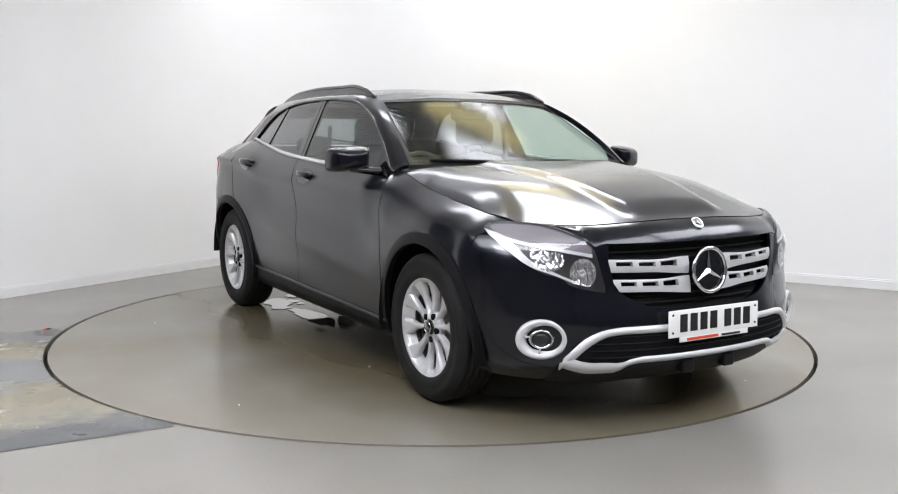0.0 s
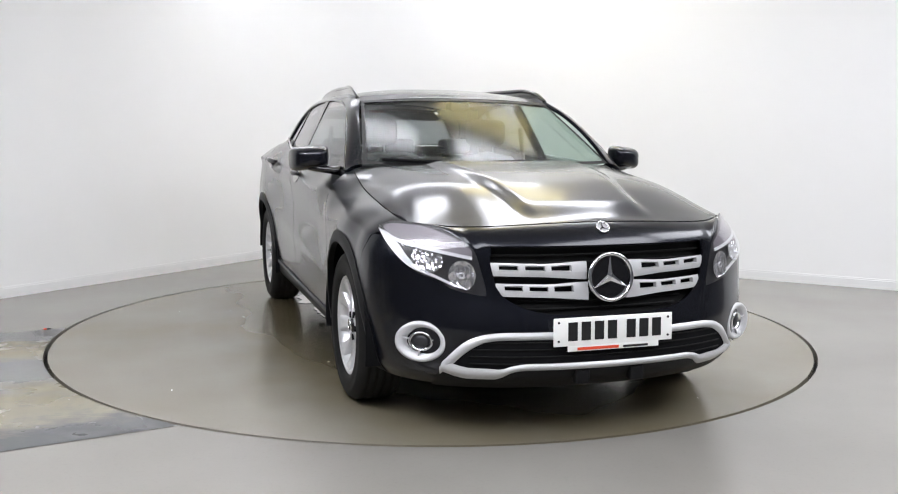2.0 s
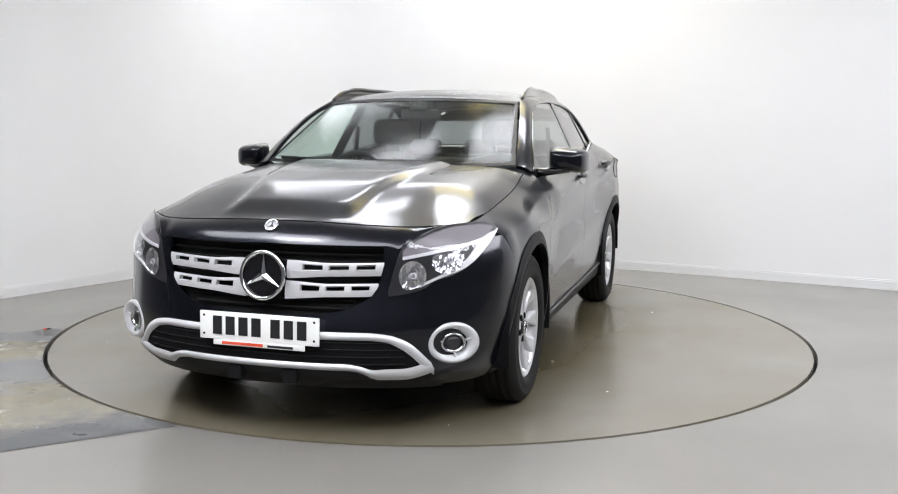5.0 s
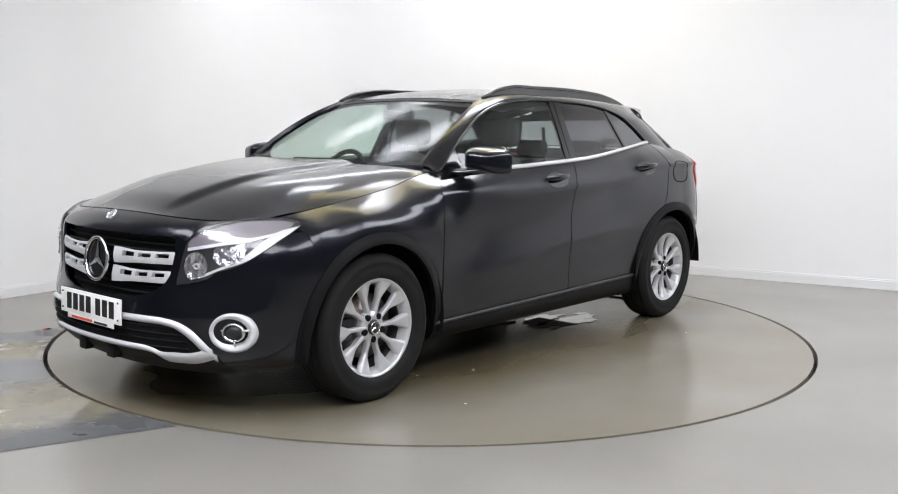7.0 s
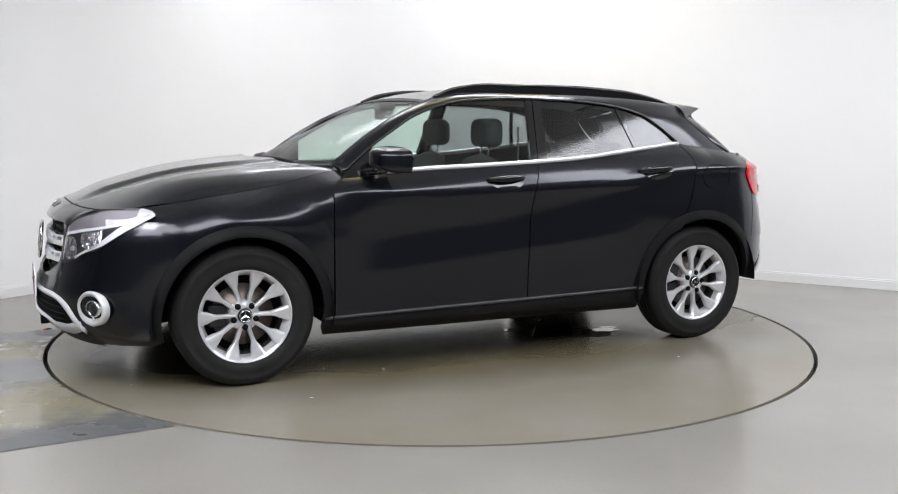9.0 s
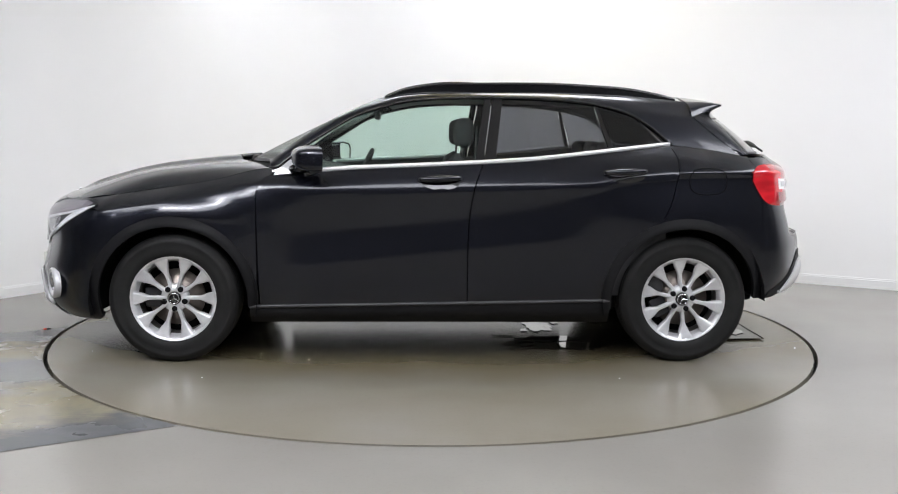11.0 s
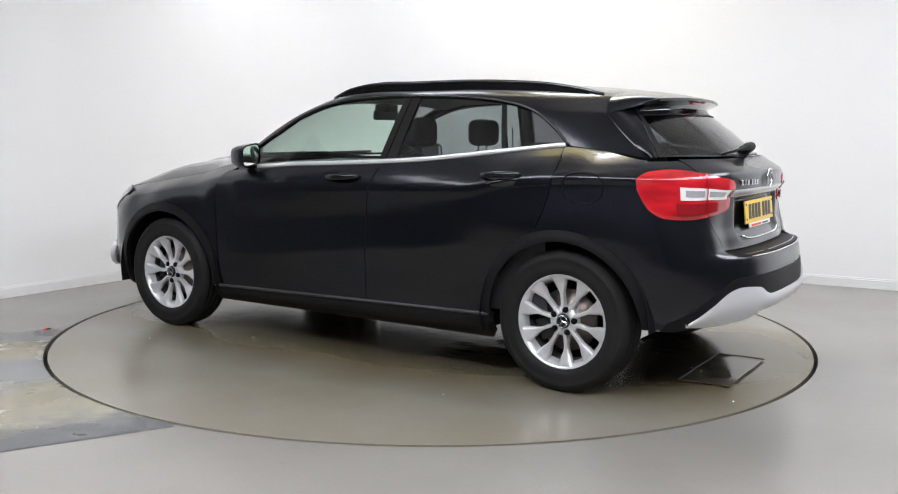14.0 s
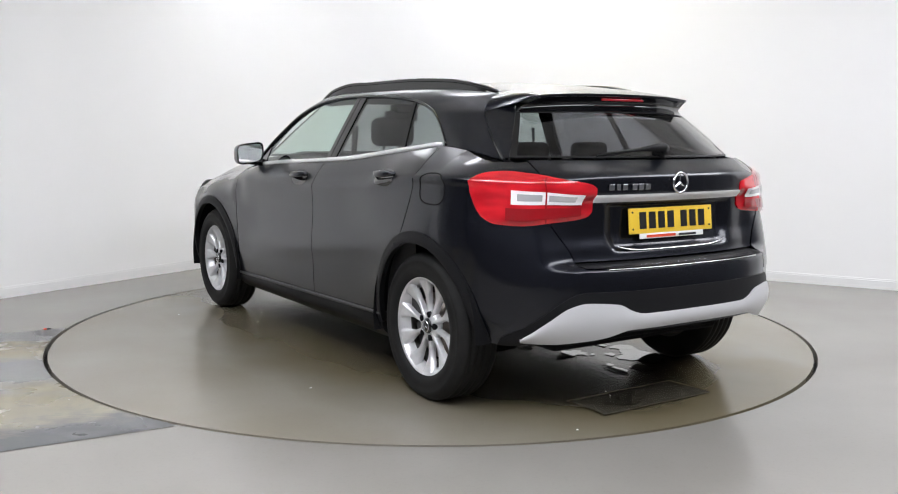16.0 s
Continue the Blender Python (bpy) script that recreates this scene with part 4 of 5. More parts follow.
def mirror_zone(yc, zc, ry, rz):
    """A bright round reflector, fluted upright and dished, cut off by the lamp's edges."""
    def fn(u, v):
        a = 2 * math.pi * u
        y = min(0.752, max(0.512, yc + ry * v * math.cos(a)))
        z = min(band_low(y) - 0.018, max(lamp_low(y) + 0.014, zc + rz * v * math.sin(a)))
        return lamp_pt(y, z, 0.0045) + Vector((0.0010 * math.sin(y * 620) + 0.008 * v * v, 0, 0))
    return fn


for s in (1, -1):
    hl = patch("headlamp", lamp_zone(lamp_low, lamp_up, 0.493, 0.824, 0.003), 44, 18, LAMPDARK, car, "clear wraparound headlamp with silver reflectors", 0.004, s)
    patch("lamp_band", lamp_zone(band_low, lambda y: lamp_up(y) - 0.010, 0.540, 0.806, 0.008), 34, 6, DRLG, hl, "lilac grey upper band of the lamp", 0.005, s)
    patch("light_strip", lamp_zone(lambda y: band_low(y) - 0.013, band_low, 0.540, 0.795, 0.010), 34, 3, DRL, hl, "white light guide strip", 0.005, s)
    patch("light_strip", hook_fn, 40, 4, DRL, hl, "white light guide hook", 0.005, s)
    for yc, zc, ry, rz in ((0.580, 0.666, 0.048, 0.058), (0.698, 0.722, 0.052, 0.050)):
        refl = patch("reflector", mirror_zone(yc, zc, ry, rz), 64, 16, FACET, hl, "bright fluted reflector", 0, s)
        ring = [lamp_pt(yc + 0.010 * math.cos(2 * math.pi * k / 20), zc + 0.010 * math.sin(2 * math.pi * k / 20), 0.008) for k in range(20)]
        tube("bulb_collar", ring, 0.003, LAMPBACK, refl, "", 6, 1, s, True, (1, 0.3, 0))
    patch("lamp_cover", lamp_zone(lamp_low, lamp_up, 0.493, 0.824, 0.007, 0.020), 34, 16, GLASS_LAMP, hl, "clear lamp cover", 0, s).visible_shadow = False

# tail lamps
tl_low = spl((0.0, 0.892), (0.025, 0.874), (0.10, 0.862), (0.30, 0.852), (0.55, 0.840), (0.75, 0.846), (0.87, 0.872), (0.95, 0.922), (1.0, 0.975))
tl_up = spl((0.0, 0.992), (0.025, 1.006), (0.2, 1.028), (0.45, 1.052), (0.70, 1.062), (0.86, 1.056), (0.95, 1.042), (1.0, 1.018))


def tail_area(u0, u1, f0, f1, out, fade=0.0):
    def fn(u, v):
        k = lerp(u0, u1, u)
        z = lerp(lerp(tl_low(k), tl_up(k), f0), lerp(tl_low(k), tl_up(k), f1), v)
        a0, x1 = rear_a(0.448, 0.94), -1.70
        c = (XR - x1) / (XR - tail_s(0.94))
        a = lerp(a0, math.acos(c ** (NR / 2)), k)
        o = out + fade * (math.sin(math.pi * min(1, max(0, k))) * math.sin(math.pi * lerp(f0, f1, v))) ** 0.6 if fade else out
        return rear_pt(a, z, o)
    return fn


for s in (1, -1):
    tl = patch("tail_lamp", tail_area(0, 1, 0, 1, 0.006, 0.014), 40, 20, RED, car, "red tail lamp with clear centre", 0.02, s)
    patch("clear_strip", tail_area(0.08, 0.62, 0.40, 0.66, 0.021), 24, 6, CLEAR, tl, "clear reversing lamp window", 0.002, s)
    patch("clear_inner", tail_area(0.13, 0.33, 0.47, 0.60, 0.023), 12, 4, LAMPBACK, tl, "", 0.001, s)
    patch("clear_inner", tail_area(0.38, 0.57, 0.47, 0.60, 0.023), 12, 4, LAMPBACK, tl, "", 0.001, s)
    patch("lamp_joint", tail_area(0.345, 0.357, 0.02, 0.98, 0.024), 2, 12, DEEPRED, tl, "", 0, s)
    patch("lower_red", tail_area(0.08, 0.66, 0.10, 0.33, 0.0205), 24, 5, DEEPRED, tl, "", 0, s)

# rear silver guard, lower trim, chrome
rg_top = spl((0.0, 0.478), (0.30, 0.478), (0.36, 0.492), (0.42, 0.522), (0.55, 0.532), (0.61, 0.515), (0.68, 0.455), (0.745, 0.375))
rg_low = spl((0.0, 0.415), (0.36, 0.410), (0.45, 0.385), (0.55, 0.366), (0.66, 0.352), (0.75, 0.356))


def rear_band(name, f0, f1, w, out, material, label, n=60, bow=0.012, lip=0.02):
    def fn(u, v):
        y = (2 * u - 1) * w
        return rear_y(y, lerp(f0(abs(y)), f1(abs(y)), v), out + bow * math.sin(math.pi * lerp(0.1, 0.9, v)))
    return patch(name, fn, n, 8, material, car, label, lip)


rear_band("lower_trim", lambda y: lerp(rg_low(y) + 0.004, 0.335, step(0.70, 0.76, y)), lambda y: 0.575 - 0.25 * step(0.55, 0.90, y), 0.80, 0.003, PLASTIC, "black plastic lower rear trim", bow=0.004)
rear_band("rear_guard", rg_low, rg_top, 0.745, 0.010, SILVER, "silver painted rear bumper guard")
rear_band("chrome_bar", lambda y: 0.931, lambda y: 0.962, 0.448, 0.006, BRIGHT, "chrome bar across the tailgate", bow=0.006)
rear_band("loading_strip", lambda y: 0.664, lambda y: 0.675, 0.46, 0.004, CHROME, "chrome loading edge strip", bow=0.003, lip=0.006)
path = [rear_y(lerp(-0.33, 0.33, k / 20), 0.722 + 0.02 * abs(lerp(-1, 1, k / 20)) ** 6, -0.002) for k in range(21)]
tube("bay_trim", path, 0.005, CHROME, car, "chrome lower edge of the plate bay", 6)


def plate(at, turn, base, label):
    """Number plate with its characters as plain bars."""
    p = box("number_plate", (-0.004, -0.26, -0.0555), (0.004, 0.26, 0.0555), base, car, label, 0.003)
    p.matrix_basis = Matrix.Translation(at) @ turn
    y = -0.200
    for k in range(7):
        w = 0.040
        box("bar", (0.0045, y, -0.035), (0.006, y + w, 0.038), INK, p, "", 0.0)
        y += 0.057 + (0.026 if k == 3 else 0)
    for yy in (-0.24, 0.24):
        for zz in (-0.035, 0.038):
            bm = bmesh.new()
            bmesh.ops.create_cone(bm, cap_ends=True, segments=12, radius1=0.005, radius2=0.004, depth=0.003)
            bm.transform(Matrix.Translation((0.0055, yy, zz)) @ Matrix.Rotation(math.pi / 2, 4, "Y"))
            part("screw_cap", bm, INK, p)
    st = box("dealer_strip", (-0.002, -0.20, -0.078), (0.003, 0.20, -0.054), PLATE_W, p, "white strip below the plate", 0.002)
    box("red_bar", (0.0035, -0.16, -0.0735), (0.0045, 0.02, -0.0625), REDINK, st)
    box("dark_bar", (0.0035, 0.04, -0.0735), (0.0045, 0.15, -0.0645), INK, st)
    return p


plate((2.249, 0, 0.452), pose(0, 0, 0, 0, -2, 0), PLATE_W, "white front number plate with black characters")
plate((-2.012, 0, 0.845), pose(0, 0, 0, 0, -6, 180), PLATE_Y, "yellow rear number plate with black characters")
# model badge as plain bars
x = 0.425
for w in (0.035, 0.028, 0.034, 0, 0.032, 0.034, 0.034):
    if w:
        p = rear_y(x - w / 2 - 0.03, 0.995, 0.004)
        box("badge_bar", (p.x - 0.003, p.y - w / 2 + 0.003, 0.983), (p.x + 0.004, p.y + w / 2 - 0.003, 1.007), CHROME, car, "", 0.001)
        x -= w + 0.003
    else:
        x -= 0.014

# spoiler, high brake lamp, rear wiper
def spoiler_fn(u, v):
    """Roof spoiler: the roof's run carried on, turned down at its sides."""
    uu = 2 * u - 1
    e = eave(-1.425)
    edge_a = Vector((-1.425, e.y, e.z)).lerp(Vector((-1.642, 0.478, 1.384)), v) + Vector((0, 0.004, 0.006)) * math.sin(math.pi * v)
    edge_b = Vector((-1.436, 0.612, 1.314)).lerp(Vector((-1.622, 0.484, 1.371)), v)
    w = abs(uu) / 0.8
    if w <= 1:
        z = lerp(roof_z(-1.425) + (e.z - roof_z(-1.425)) * w ** 2.6, 1.398 - 0.014 * w ** 3, v)
        x = lerp(-1.425, -1.70 + 0.058 * w * w, v)
        p = Vector((x, w * edge_a.y, z + 0.006 * math.sin(math.pi * v)))
    else:
        k = (w - 1) / 0.25
        p = edge_a.lerp(edge_b, k) + Vector((0, 0.012, 0.012)) * math.sin(math.pi * k) * (1 - v)
    p.y = math.copysign(p.y, uu)
    return p


patch("spoiler", spoiler_fn, 60, 14, PAINT, car, "black roof spoiler", 0.012)


def spoiler_under(u, v):
    t = spoiler_fn(0.12 + 0.76 * u, 1.0) + Vector((0.006, 0, -0.012))
    g = rglass_fn(u, 0.80) + Vector((-0.004, 0, 0.002))
    return t.lerp(g, v) + Vector((0.03, 0, 0.0)) * math.sin(math.pi * v)


patch("spoiler_underside", spoiler_under, 30, 8, GLOSS, car, "gloss black spoiler underside", 0)
box("brake_lamp", (-1.692, -0.13, 1.366), (-1.680, 0.13, 1.377), DEEPRED, car, "slim red high brake lamp", 0.003)
wp = [(-1.935, -0.02, 1.150), (-1.968, 0.02, 1.160), (-1.966, 0.10, 1.156), (-1.955, 0.19, 1.146), (-1.925, 0.375, 1.124)]
rw = tube("rear_wiper", wp, lambda t: lerp(0.030, 0.006, min(1, t * 1.3)), PLASTIC, car, "black rear wiper arm", 8, 0.9)
lathe("wiper_cap", [(0.03, -0.01), (0.03, 0.008), (0.02, 0.02), (0.0, 0.022)], PLASTIC, rw, "", 20, Matrix.Translation((-1.925, 0.0, 1.135)) @ Vector((-0.75, 0, 0.5)).to_track_quat("Y", "Z").to_matrix().to_4x4())

# roof rails, handles, mirrors, fuel flap
rail_h = spl((-1.37, 0.0), (-1.25, 0.018), (-1.0, 0.036), (-0.5, 0.041), (-0.1, 0.039), (0.12, 0.021), (0.25, -0.006))
for s in (1, -1):
    path = []
    for k in range(61):
        x = lerp(0.25, -1.37, k / 60)
        e = eave(x)
        path.append(e + Vector((0, lerp(-0.03, 0.006, step(-0.4, 0.25, x)), 0.004 + rail_h(x))))
    tube("roof_rail", path, 0.0115, GLOSS, car, "gloss black roof rail", 10, 0.8, s)
    def rail_base(u, v):
        x = lerp(0.20, -1.30, u)
        e = eave(x)
        return e + Vector((0, lerp(-0.02, 0.010, step(-0.4, 0.25, x)), lerp(-0.004, rail_h(x) * 0.9, v)))
    patch("rail_web", rail_base, 40, 2, GLOSS, car, "", 0, s)
    for xa, za, doors in ((-0.05, 0.966, FRONT_DOOR), (-1.02, 1.008, REAR_DOOR)):
        door = doors[0 if s > 0 else 1]
        def cup(u, v, xa=xa, za=za):
            a = 2 * math.pi * u
            p = side_pt(xa + 0.100 * v * math.cos(a), za - 0.006 + 0.041 * v * math.sin(a))
            return p + Vector((0, 0.0015, 0))
        patch("handle_cup", cup, 28, 4, GLOSS, door, "dark recess behind the door handle", 0, s)
        path = []
        for k in range(17):
            t = k / 16
            p = side_pt(xa + lerp(0.115, -0.105, t), za + 0.006 + 0.010 * t)
            path.append(p + Vector((0, 0.006 + 0.030 * math.sin(math.pi * t) ** 0.5, 0)))
        tube("door_handle", path, lambda t: 0.010 + 0.007 * math.sin(math.pi * t), PAINT, door, "black door handle", 10, 0.7, s)
    # mirror: rounded housing, glass behind, foot
    def shell(u, v):
        a = 2 * math.pi * u
        b = math.pi * v
        ca, sa = math.copysign(abs(math.cos(a)) ** 0.45, math.cos(a)), math.copysign(abs(math.sin(a)) ** 0.5, math.sin(a))
        r = math.sin(b * 0.5) ** 0.55
        y = 0.918 + 0.098 * ca * r
        z = 1.080 + 0.064 * sa * r - 0.010 * ca * r
        x = 0.715 - 0.135 * (1 - math.cos(b * 0.5)) - 0.030 * (y - 0.918) / 0.098
        return Vector((x, y, z))
    mh = patch("mirror_housing", shell, 40, 14, PAINT, car, "gloss black door mirror housing", 0, s)
    def mglass(u, v):
        a = 2 * math.pi * u
        ca, sa = math.copysign(abs(math.cos(a)) ** 0.45, math.cos(a)), math.copysign(abs(math.sin(a)) ** 0.5, math.sin(a))
        return Vector((0.585 - 0.03 * ca * v * 0.9, 0.918 + 0.088 * ca * v, 1.080 + 0.054 * sa * v - 0.009 * ca * v))
    patch("mirror_glass", mglass, 36, 4, MIRROR, mh, "mirror glass", 0, s)
    patch("mirror_rim", lambda u, v: mglass(u, 1.0 + 0.11 * v) + Vector((0.004 + 0.002 * v, 0, 0)), 36, 1, GLOSS, mh, "", 0, s)
    tube("mirror_foot", [(0.66, 0.93, 1.032), (0.68, 0.87, 1.026), (0.71, 0.80, 1.018), (0.72, 0.75, 1.02)], lambda t: lerp(0.016, 0.026, t), GLOSS, mh, "gloss black mirror foot", 10, 1.6, s)
    for dz in (0.004, -0.014):
        path = [shell(lerp(0.93, 1.22, k / 12) % 1.0, 0.80) for k in range(13)]
        path = [Vector((p.x + 0.001, p.y, 1.084 + dz - 0.05 * (p.y - 0.918))) for p in path if p.y > 0.95]
        tube("housing_groove", path, 0.0025, SILLGREY, mh, "", 6, 1, s)
ring = []
for k in range(40):
    a = 2 * math.pi * k / 40
    ca, sa = math.copysign(abs(math.cos(a)) ** 0.7, math.cos(a)), math.copysign(abs(math.sin(a)) ** 0.7, math.sin(a))
    ring.append(side_pt(-1.452 + 0.098 * ca, 0.972 + 0.068 * sa) + Vector((0, 0.0002, 0)))
tube("fuel_flap_joint", ring, 0.0034, VOID, car, "joint line of the fuel flap", 5, closed=True)

# front wipers and scuttle
def scuttle(u, v):
    uu = 2 * u - 1
    a = Vector((1.128 - 0.27 * abs(uu) ** 2.2, uu * 0.70, 1.030))
    b = Vector((1.06 - 0.215 * uu * uu, uu * 0.69, 1.046))
    return a.lerp(b, v)
patch("scuttle_panel", scuttle, 30, 3, PLASTIC, car, "black plastic scuttle panel below the windscreen", 0)
for y0, y1 in ((-0.10, -0.60), (0.45, -0.06)):
    a, b = screen_fn((y0 / 0.69 + 1) / 2, 0.0), screen_fn((y1 / 0.69 + 1) / 2, 0.045)
    wpr = tube("wiper", [a + Vector((0.02, 0, 0.008)), (a + b) / 2 + Vector((0.025, 0, 0.018)), b + Vector((0.01, 0, 0.012))], 0.008, PLASTIC, car, "black wiper arm", 6)
    tube("wiper_blade", [screen_fn((lerp(y0, y1, 0.25) / 0.69 + 1) / 2, 0.03) + Vector((0.008, 0, 0.008)), b + Vector((0.008, 0, 0.008))], 0.006, RUBBER, wpr, "", 6)


# ---- wheels ----
def wheel():
    """One road wheel about the y axis, outer face towards +y."""
    w = new("wheel")
    w.parent = car
    w["label"] = "ten-spoke silver alloy wheel with black tyre"
    R = 0.340
    prof = [(0.226, -0.10), (0.262, -0.107), (0.300, -0.106), (0.325, -0.092), (0.337, -0.075)]
    for d in (-0.055, -0.018, 0.018, 0.055):
        prof += [(R, d - 0.012), (R - 0.007, d - 0.006), (R - 0.007, d + 0.002), (R, d + 0.008)]
    prof += [(0.337, 0.075), (0.325, 0.092), (0.308, 0.103), (0.298, 0.106), (0.294, 0.1035), (0.270, 0.108), (0.252, 0.106), (0.236, 0.101), (0.224, 0.088)]
    tyre = lathe("tyre", prof, RUBBER, w, "black rubber tyre", 96)
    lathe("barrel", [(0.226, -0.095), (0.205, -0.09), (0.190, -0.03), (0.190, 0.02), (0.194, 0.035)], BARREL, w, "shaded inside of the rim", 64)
    lathe("rim_well", [(0.194, 0.035), (0.2035, 0.066)], ALLOY, w, "silver outer well of the rim", 64)
    lathe("rim", [(0.2035, 0.066), (0.2065, 0.072), (0.213, 0.082), (0.222, 0.089), (0.2275, 0.090), (0.229, 0.084)], ALLOY, w, "silver rim", 80)
    for k in range(10):
        a = 2 * math.pi * (k + 0.5) / 10 + math.pi / 2
        verts, faces, n = [], [], 16
        for i in range(n + 1):
            t = i / n
            r = lerp(0.040, 0.212, t)
            hw = 0.0100 + 0.020 * step(0.50, 0.88, t) + 0.014 * step(0.86, 1.0, t)
            d = lerp(0.066, 0.083, t) - 0.012 * math.sin(math.pi * t)
            for q, dd in ((-1.0, -0.028), (-0.95, -0.004), (-0.55, 0.001), (0.0, -0.003 if t > 0.3 else 0.0), (0.55, 0.001), (0.95, -0.004), (1.0, -0.028)):
                verts.append((r, d + dd, q * hw))
        for i in range(n):
            for j in range(6):
                faces.append((i * 7 + j, i * 7 + j + 1, (i + 1) * 7 + j + 1, (i + 1) * 7 + j))
        ca, sa = math.cos(a), math.sin(a)
        vs = [(x * ca - z * sa, y, x * sa + z * ca) for x, y, z in verts]
        ob = mesh_ob("spoke", vs, faces, ALLOY, w)
        bm = bmesh.new()
        bm.from_mesh(ob.data)
        bmesh.ops.recalc_face_normals(bm, faces=bm.faces)
        if sum(f.normal.y for f in bm.faces) < 0:
            bmesh.ops.reverse_faces(bm, faces=bm.faces)
        bm.to_mesh(ob.data)
        bm.free()
    lathe("hub", [(0.074, 0.02), (0.074, 0.050), (0.068, 0.060), (0.044, 0.064), (0.036, 0.066), (0.036, 0.0)], ALLOY, w, "silver hub", 48)
    cap = lathe("centre_cap", [(0.035, 0.05), (0.035, 0.068), (0.031, 0.072), (0.0, 0.073)], GLOSS, w, "black centre cap", 40)
    emblem(cap, (0, 0.0735, 0), 0.027, 0.0025, Matrix.Rotation(math.pi / 2, 4, "Z"), False)
    for k in range(5):
        a = 2 * math.pi * k / 5 + math.pi / 2 + 0.628
        m = Matrix.Translation((0.056 * math.cos(a), 0, 0.056 * math.sin(a)))
        lathe("bolt_hole", [(0.0145, 0.055), (0.0145, 0.0695), (0.0, 0.0700)], VOID, w, "dark bolt hole", 16, m)
    lathe("brake_disc", [(0.150, 0.0), (0.150, 0.012), (0.085, 0.012), (0.075, 0.03), (0.0, 0.03)], DISC, w, "rusty brake disc", 48)
    lathe("wheel_back", [(0.20, -0.03), (0.0, -0.03)], VOID, w, "", 40)
    box("caliper", (0.075, -0.02, -0.055), (0.165, 0.025, 0.055), LAMPDARK, w, "grey brake caliper", 0.012)
    return w


w0 = wheel()
w0.matrix_basis = pose(AXLE, 0.787, HUB_Z + 0.004, 0, 0, 0)
copy_thing(w0, pose(-AXLE, 0.787, HUB_Z + 0.004, 0, 24, 0))
copy_thing(w0, pose(AXLE, -0.787, HUB_Z + 0.004, 0, 9, 180))
copy_thing(w0, pose(-AXLE, -0.787, HUB_Z + 0.004, 0, 31, 180))


# ---- cabin interior ----
box("cabin_floor", (-1.0, -0.70, 0.30), (0.75, 0.70, 0.34), SEAT, car, "", 0.01)
def dash_fn(u, v):
    y = (2 * u - 1) * 0.68
    p = [Vector((0.98 - 0.16 * (y / 0.68) ** 2, y, 1.02)), Vector((0.72, y, 1.03 + 0.012 * math.cos(3 * y))), Vector((0.52, y, 0.99)), Vector((0.55, y, 0.72)), Vector((0.62, y, 0.5))]
    w = v * 4
    k = min(3, int(w))
    return p[k].lerp(p[k + 1], w - k)
patch("dashboard", dash_fn, 30, 16, DASH, car, "black dashboard", 0)
path = [Vector((0.44, -0.36, 0.93)) + Matrix.Rotation(radians(-24), 3, "Y") @ Vector((0, 0.185 * math.cos(2 * math.pi * k / 40), 0.185 * math.sin(2 * math.pi * k / 40))) for k in range(40)]
swh = tube("steering_wheel", path, 0.015, DASH, car, "black steering wheel", 8, closed=True, up=(1, 0, 0.3))
box("wheel_boss", (0.425, -0.42, 0.87), (0.475, -0.30, 0.98), DASH, swh, "", 0.015)
box("wheel_arm", (0.44, -0.54, 0.91), (0.46, -0.18, 0.94), DASH, swh, "", 0.008)


def seat_back(x, y, w, lean, h0, h1, name="seat_back"):
    def fn(u, v):
        a = 2 * math.pi * u
        ca, sa = math.copysign(abs(math.cos(a)) ** 0.5, math.cos(a)), math.copysign(abs(math.sin(a)) ** 0.5, math.sin(a))
        k = (1 - abs(2 * v - 1) ** 6) ** 0.25 * lerp(1, 0.78, v)
        z = lerp(h0, h1, v)
        return Vector((x - lean * (z - h0) + 0.065 * sa * k, y + w * ca * k, z))
    return patch(name, fn, 28, 18, SEAT, car, "dark fabric seat back", 0)


for y in (-0.36, 0.36):
    seat_back(0.02, y, 0.25, 0.28, 0.45, 1.10)
    box("seat_cushion", (-0.02, y - 0.25, 0.40), (0.46, y + 0.25, 0.55), SEAT, car, "dark fabric seat cushion", 0.05)
    hr = box("head_restraint", (-0.245, y - 0.13, 1.135), (-0.135, y + 0.13, 1.30), SEAT, car, "dark padded head restraint", 0.045)
    for dy in (-0.05, 0.05):
        tube("restraint_post", [(-0.175, y + dy, 1.06), (-0.185, y + dy, 1.16)], 0.006, CHROME, hr, "", 6)
for y in (-0.42, 0.0, 0.42):
    seat_back(-0.78, y, 0.22 if y else 0.20, 0.32, 0.45, 1.04, "rear_seat_back")
    box("rear_head_restraint", (-1.045, y - 0.12, 1.06), (-0.965, y + 0.12, 1.17), SEAT, car, "dark rear head restraint", 0.035)
def gate_in(u, v):
    p = gate_fn(u, lerp(0.02, 0.98, v))
    return p + Vector((0.05, 0, 0))
patch("tailgate_trim", gate_in, 20, 12, VOID, car, "black inner tailgate trim", 0)
for s in (1, -1):
    box("boot_side_trim", (-1.72, 0.58 * s - 0.02, 0.55), (-1.0, 0.58 * s + 0.02, 1.05), VOID, car, "black boot side trim", 0.01)
box("rear_bench", (-0.80, -0.66, 0.38), (-0.30, 0.66, 0.54), SEAT, car, "dark fabric rear bench", 0.06)
box("parcel_shelf", (-1.80, -0.60, 0.99), (-1.02, 0.60, 1.02), SEAT, car, "black parcel shelf", 0.008)
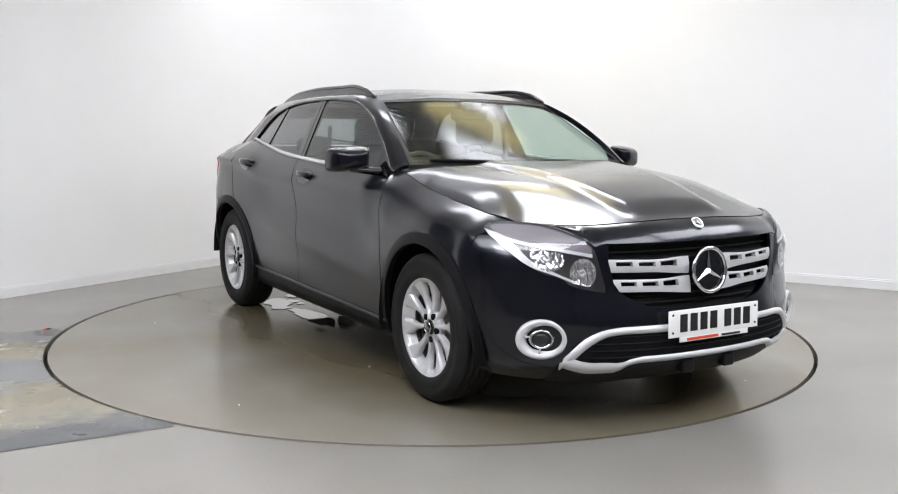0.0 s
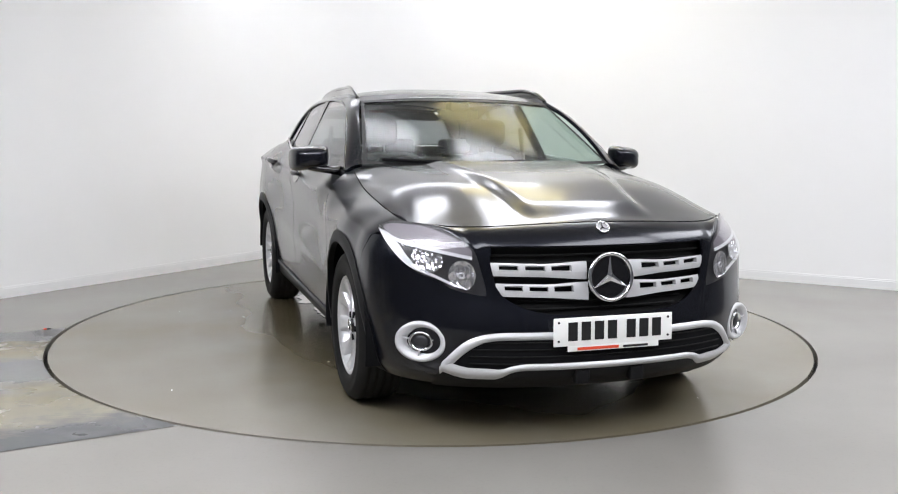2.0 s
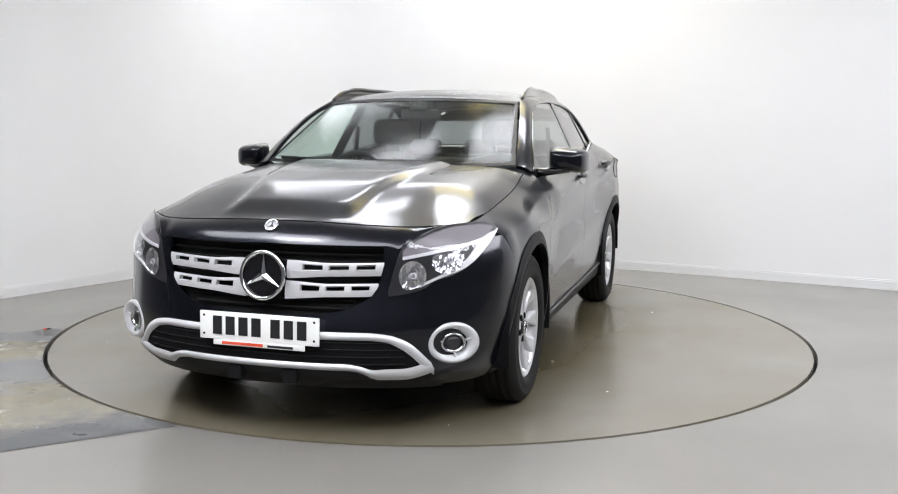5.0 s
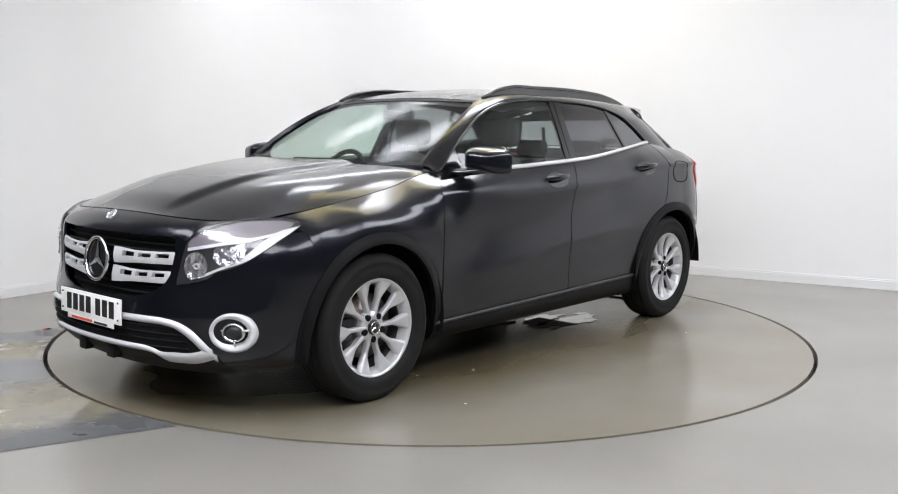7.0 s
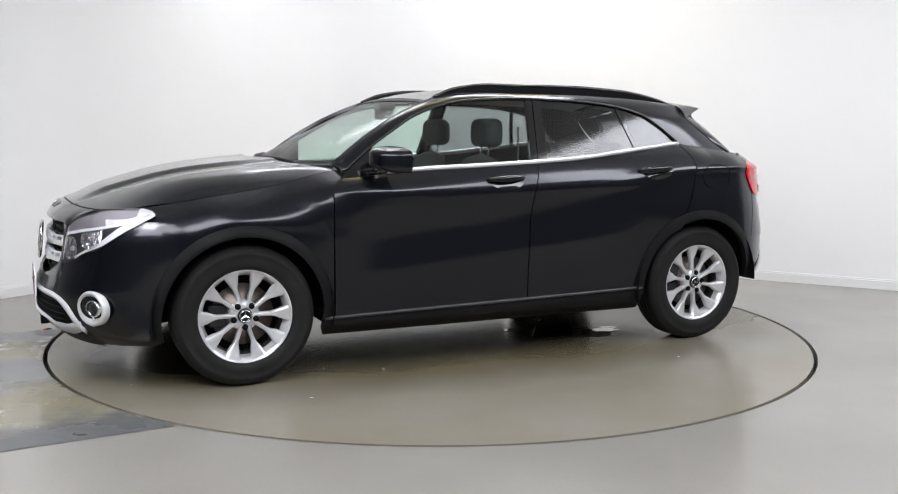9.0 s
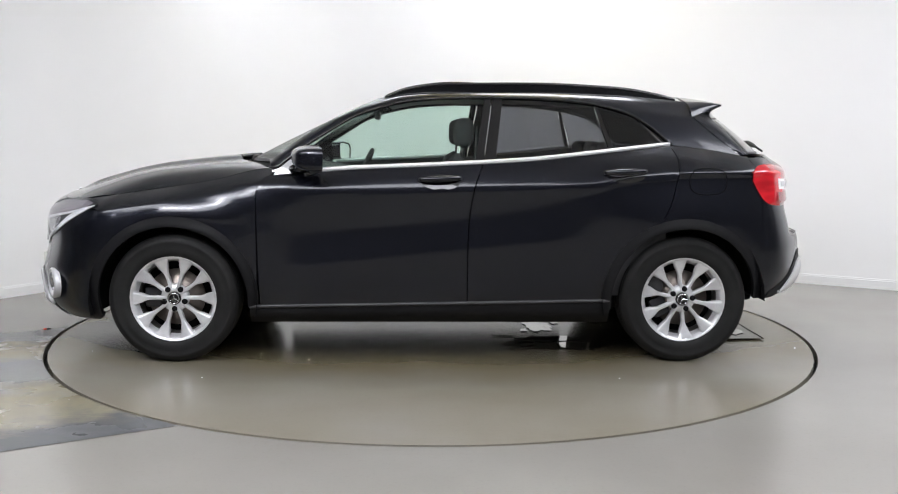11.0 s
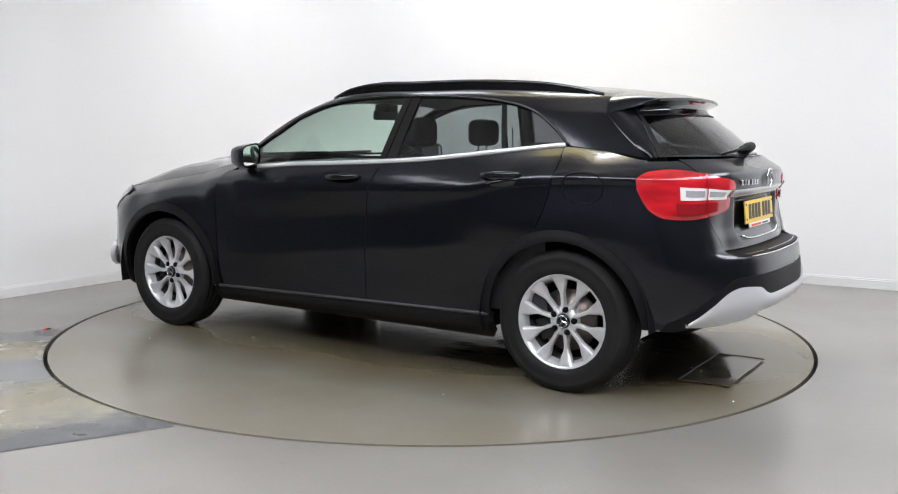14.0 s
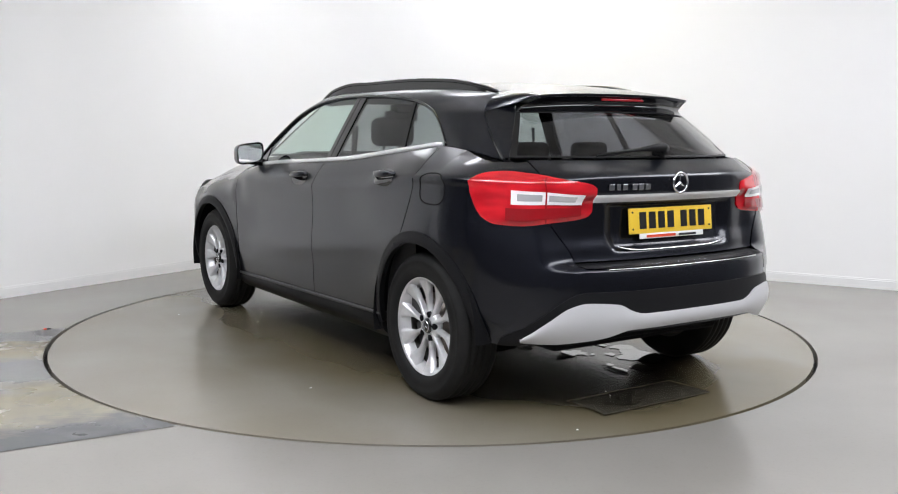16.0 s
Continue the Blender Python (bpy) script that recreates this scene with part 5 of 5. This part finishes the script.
def lining(u, v):
    p = roof_fn(u, lerp(0.02, 0.95, v))
    return p - Vector((0, 0, 0.03))
patch("headlining", lining, 20, 20, LINER, car, "pale headlining", 0)
box("rear_view_mirror", (0.30, -0.12, 1.29), (0.33, 0.12, 1.35), DASH, car, "black rear view mirror", 0.012)
box("sensor_housing", (0.26, -0.06, 1.34), (0.36, 0.06, 1.392), DASH, car, "black sensor housing behind the windscreen", 0.015)
for s in (1, -1):
    def trimcard(u, v):
        x = lerp(0.85, -1.25, u)
        z = lerp(0.35, belt_z(x) - 0.01, v)
        return Vector((x, side_pt(x, min(z, belt_z(x))).y - 0.06, z))
    patch("door_card", trimcard, 24, 8, DASH, car, "black inner door trim", 0, s)
    tube("seat_belt", [(-0.25, 0.63, 1.25), (-0.24, 0.66, 0.9), (-0.2, 0.66, 0.5)], 0.018, DASH, car, "", 6, 0.2, s)


# ---- turntable with its wet marks ----
bm = bmesh.new()
bmesh.ops.create_cone(bm, cap_ends=True, segments=192, radius1=RT - 0.010, radius2=RT - 0.010, depth=0.05)
bm.transform(Matrix.Translation((0, 0, -0.025)))
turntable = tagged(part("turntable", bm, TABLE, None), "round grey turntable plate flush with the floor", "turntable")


def splash(cx, cy, rx, ry, seed, material, parent, z=0.002, name="puddle", label="thin puddle of water"):
    """A flat film of water with an uneven outline."""
    n = 72
    verts = [Vector((cx, cy, z))]
    for k in range(n):
        a = 2 * math.pi * k / n
        d = Vector((math.cos(a), math.sin(a), seed * 3.7))
        r = 0.78 + 0.42 * noise.noise(d * 1.7) + 0.22 * noise.noise(d * 4.5) + 0.08 * noise.noise(d * 11)
        r = max(0.15, r)
        verts.append(Vector((cx + rx * r * math.cos(a), cy + ry * r * math.sin(a), z)))
    faces = [(0, k + 1, (k + 1) % n + 1) for k in range(n)]
    return mesh_ob(name, verts, faces, material, parent, label, smooth=False)


rng = random.Random(5)
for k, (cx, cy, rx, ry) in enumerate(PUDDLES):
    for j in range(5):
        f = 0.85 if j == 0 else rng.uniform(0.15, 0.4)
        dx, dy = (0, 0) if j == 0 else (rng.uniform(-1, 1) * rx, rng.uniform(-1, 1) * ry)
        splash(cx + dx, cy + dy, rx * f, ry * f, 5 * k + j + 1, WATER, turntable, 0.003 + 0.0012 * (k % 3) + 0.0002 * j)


def sheet_fn(u, v):
    """A limp wet sheet that lies on the plate, its edges a little raised."""
    x, y = lerp(-1.97, -1.72, u), lerp(-0.28, 0.39, v)
    e = max(abs(2 * u - 1), abs(2 * v - 1))
    d = noise.noise(Vector((x * 6, y * 6, 0.3)))
    return Vector((x + 0.02 * noise.noise(Vector((y * 4, 7.0, 0))), y + 0.02 * noise.noise(Vector((x * 4, 3.0, 0))), 0.005 + 0.0025 * step(0.85, 1.0, e) + 0.001 * d))


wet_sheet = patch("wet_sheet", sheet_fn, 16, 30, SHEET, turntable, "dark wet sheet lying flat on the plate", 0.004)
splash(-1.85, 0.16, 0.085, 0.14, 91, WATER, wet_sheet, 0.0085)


# ---- worn drive-on strip in the floor ----
def strip_fn(u, v):
    a, b = Vector((-2.27, -0.10, 0)), Vector((-1.06, -2.01, 0))
    p = a.lerp(b, v)
    d = Vector((-0.876, -0.482, 0))
    # ends on the turntable's rim, runs off along d
    k = 0.0
    q = Vector((p.x, p.y, 0))
    while q.length < RT + 0.012 and k < 2.0:
        k += 0.004
        q = p + d * k
    end = p + d * 4.6
    z = q.lerp(end, u)
    return Vector((z.x, z.y, 0.003))


vs = [strip_fn(i / 24, j / 40) for i in range(25) for j in range(41)]
fs = [(i * 41 + j, i * 41 + j + 1, (i + 1) * 41 + j + 1, (i + 1) * 41 + j) for i in range(24) for j in range(40)]
ob = mesh_ob("floor_strip", vs, fs, STRIP, smooth=False)
tagged(ob, "worn wet strip of floor with grey and brown patches", "floor", kind="structure")
bits = box("debris", (-0.018, -0.006, 0.0), (0.0, 0.006, 0.008), REDINK, None, "", 0.002)
tagged(bits, "small orange and black scrap lying on the floor", "debris")
bits.matrix_basis = pose(-2.36, -0.15, 0.003, 0, 0, 25)
box("scrap", (0.0, -0.007, 0.0), (0.022, 0.006, 0.009), INK, bits, "black end of the scrap", 0.002)
# pale flecks on the plate
verts, faces = [], []
for k in range(14):
    a, r = rng.uniform(0, 2 * math.pi), rng.uniform(0.5, 2.15)
    x, y, w, h, t = r * math.cos(a), r * math.sin(a), rng.uniform(0.003, 0.008), rng.uniform(0.002, 0.004), rng.uniform(0, 3)
    q = [(-w, -h), (w, -h * 0.6), (w * 0.7, h), (-w * 0.8, h * 0.7)]
    n = len(verts)
    verts += [Vector((x + u * math.cos(t) - v * math.sin(t), y + u * math.sin(t) + v * math.cos(t), 0.009)) for u, v in q]
    faces.append((n, n + 1, n + 2, n + 3))
fl = mesh_ob("flecks", verts, faces, PLATE_W, turntable, "pale flecks of grit", smooth=False)
fl["kind"] = "stuff"


def motions():
    rows_t, rows_c = [], []
    for t, d in TURN_ROWS:
        a = radians(d)
        rows_t.append((t, pose(0, 0, 0, 0, 0, d)))
        rows_c.append((t, pose(OFF[0] * math.cos(a) - OFF[1] * math.sin(a), OFF[0] * math.sin(a) + OFF[1] * math.cos(a), 0, 0, 0, d)))
    walk(turntable, rows_t)
    walk(car, rows_c)


motions()
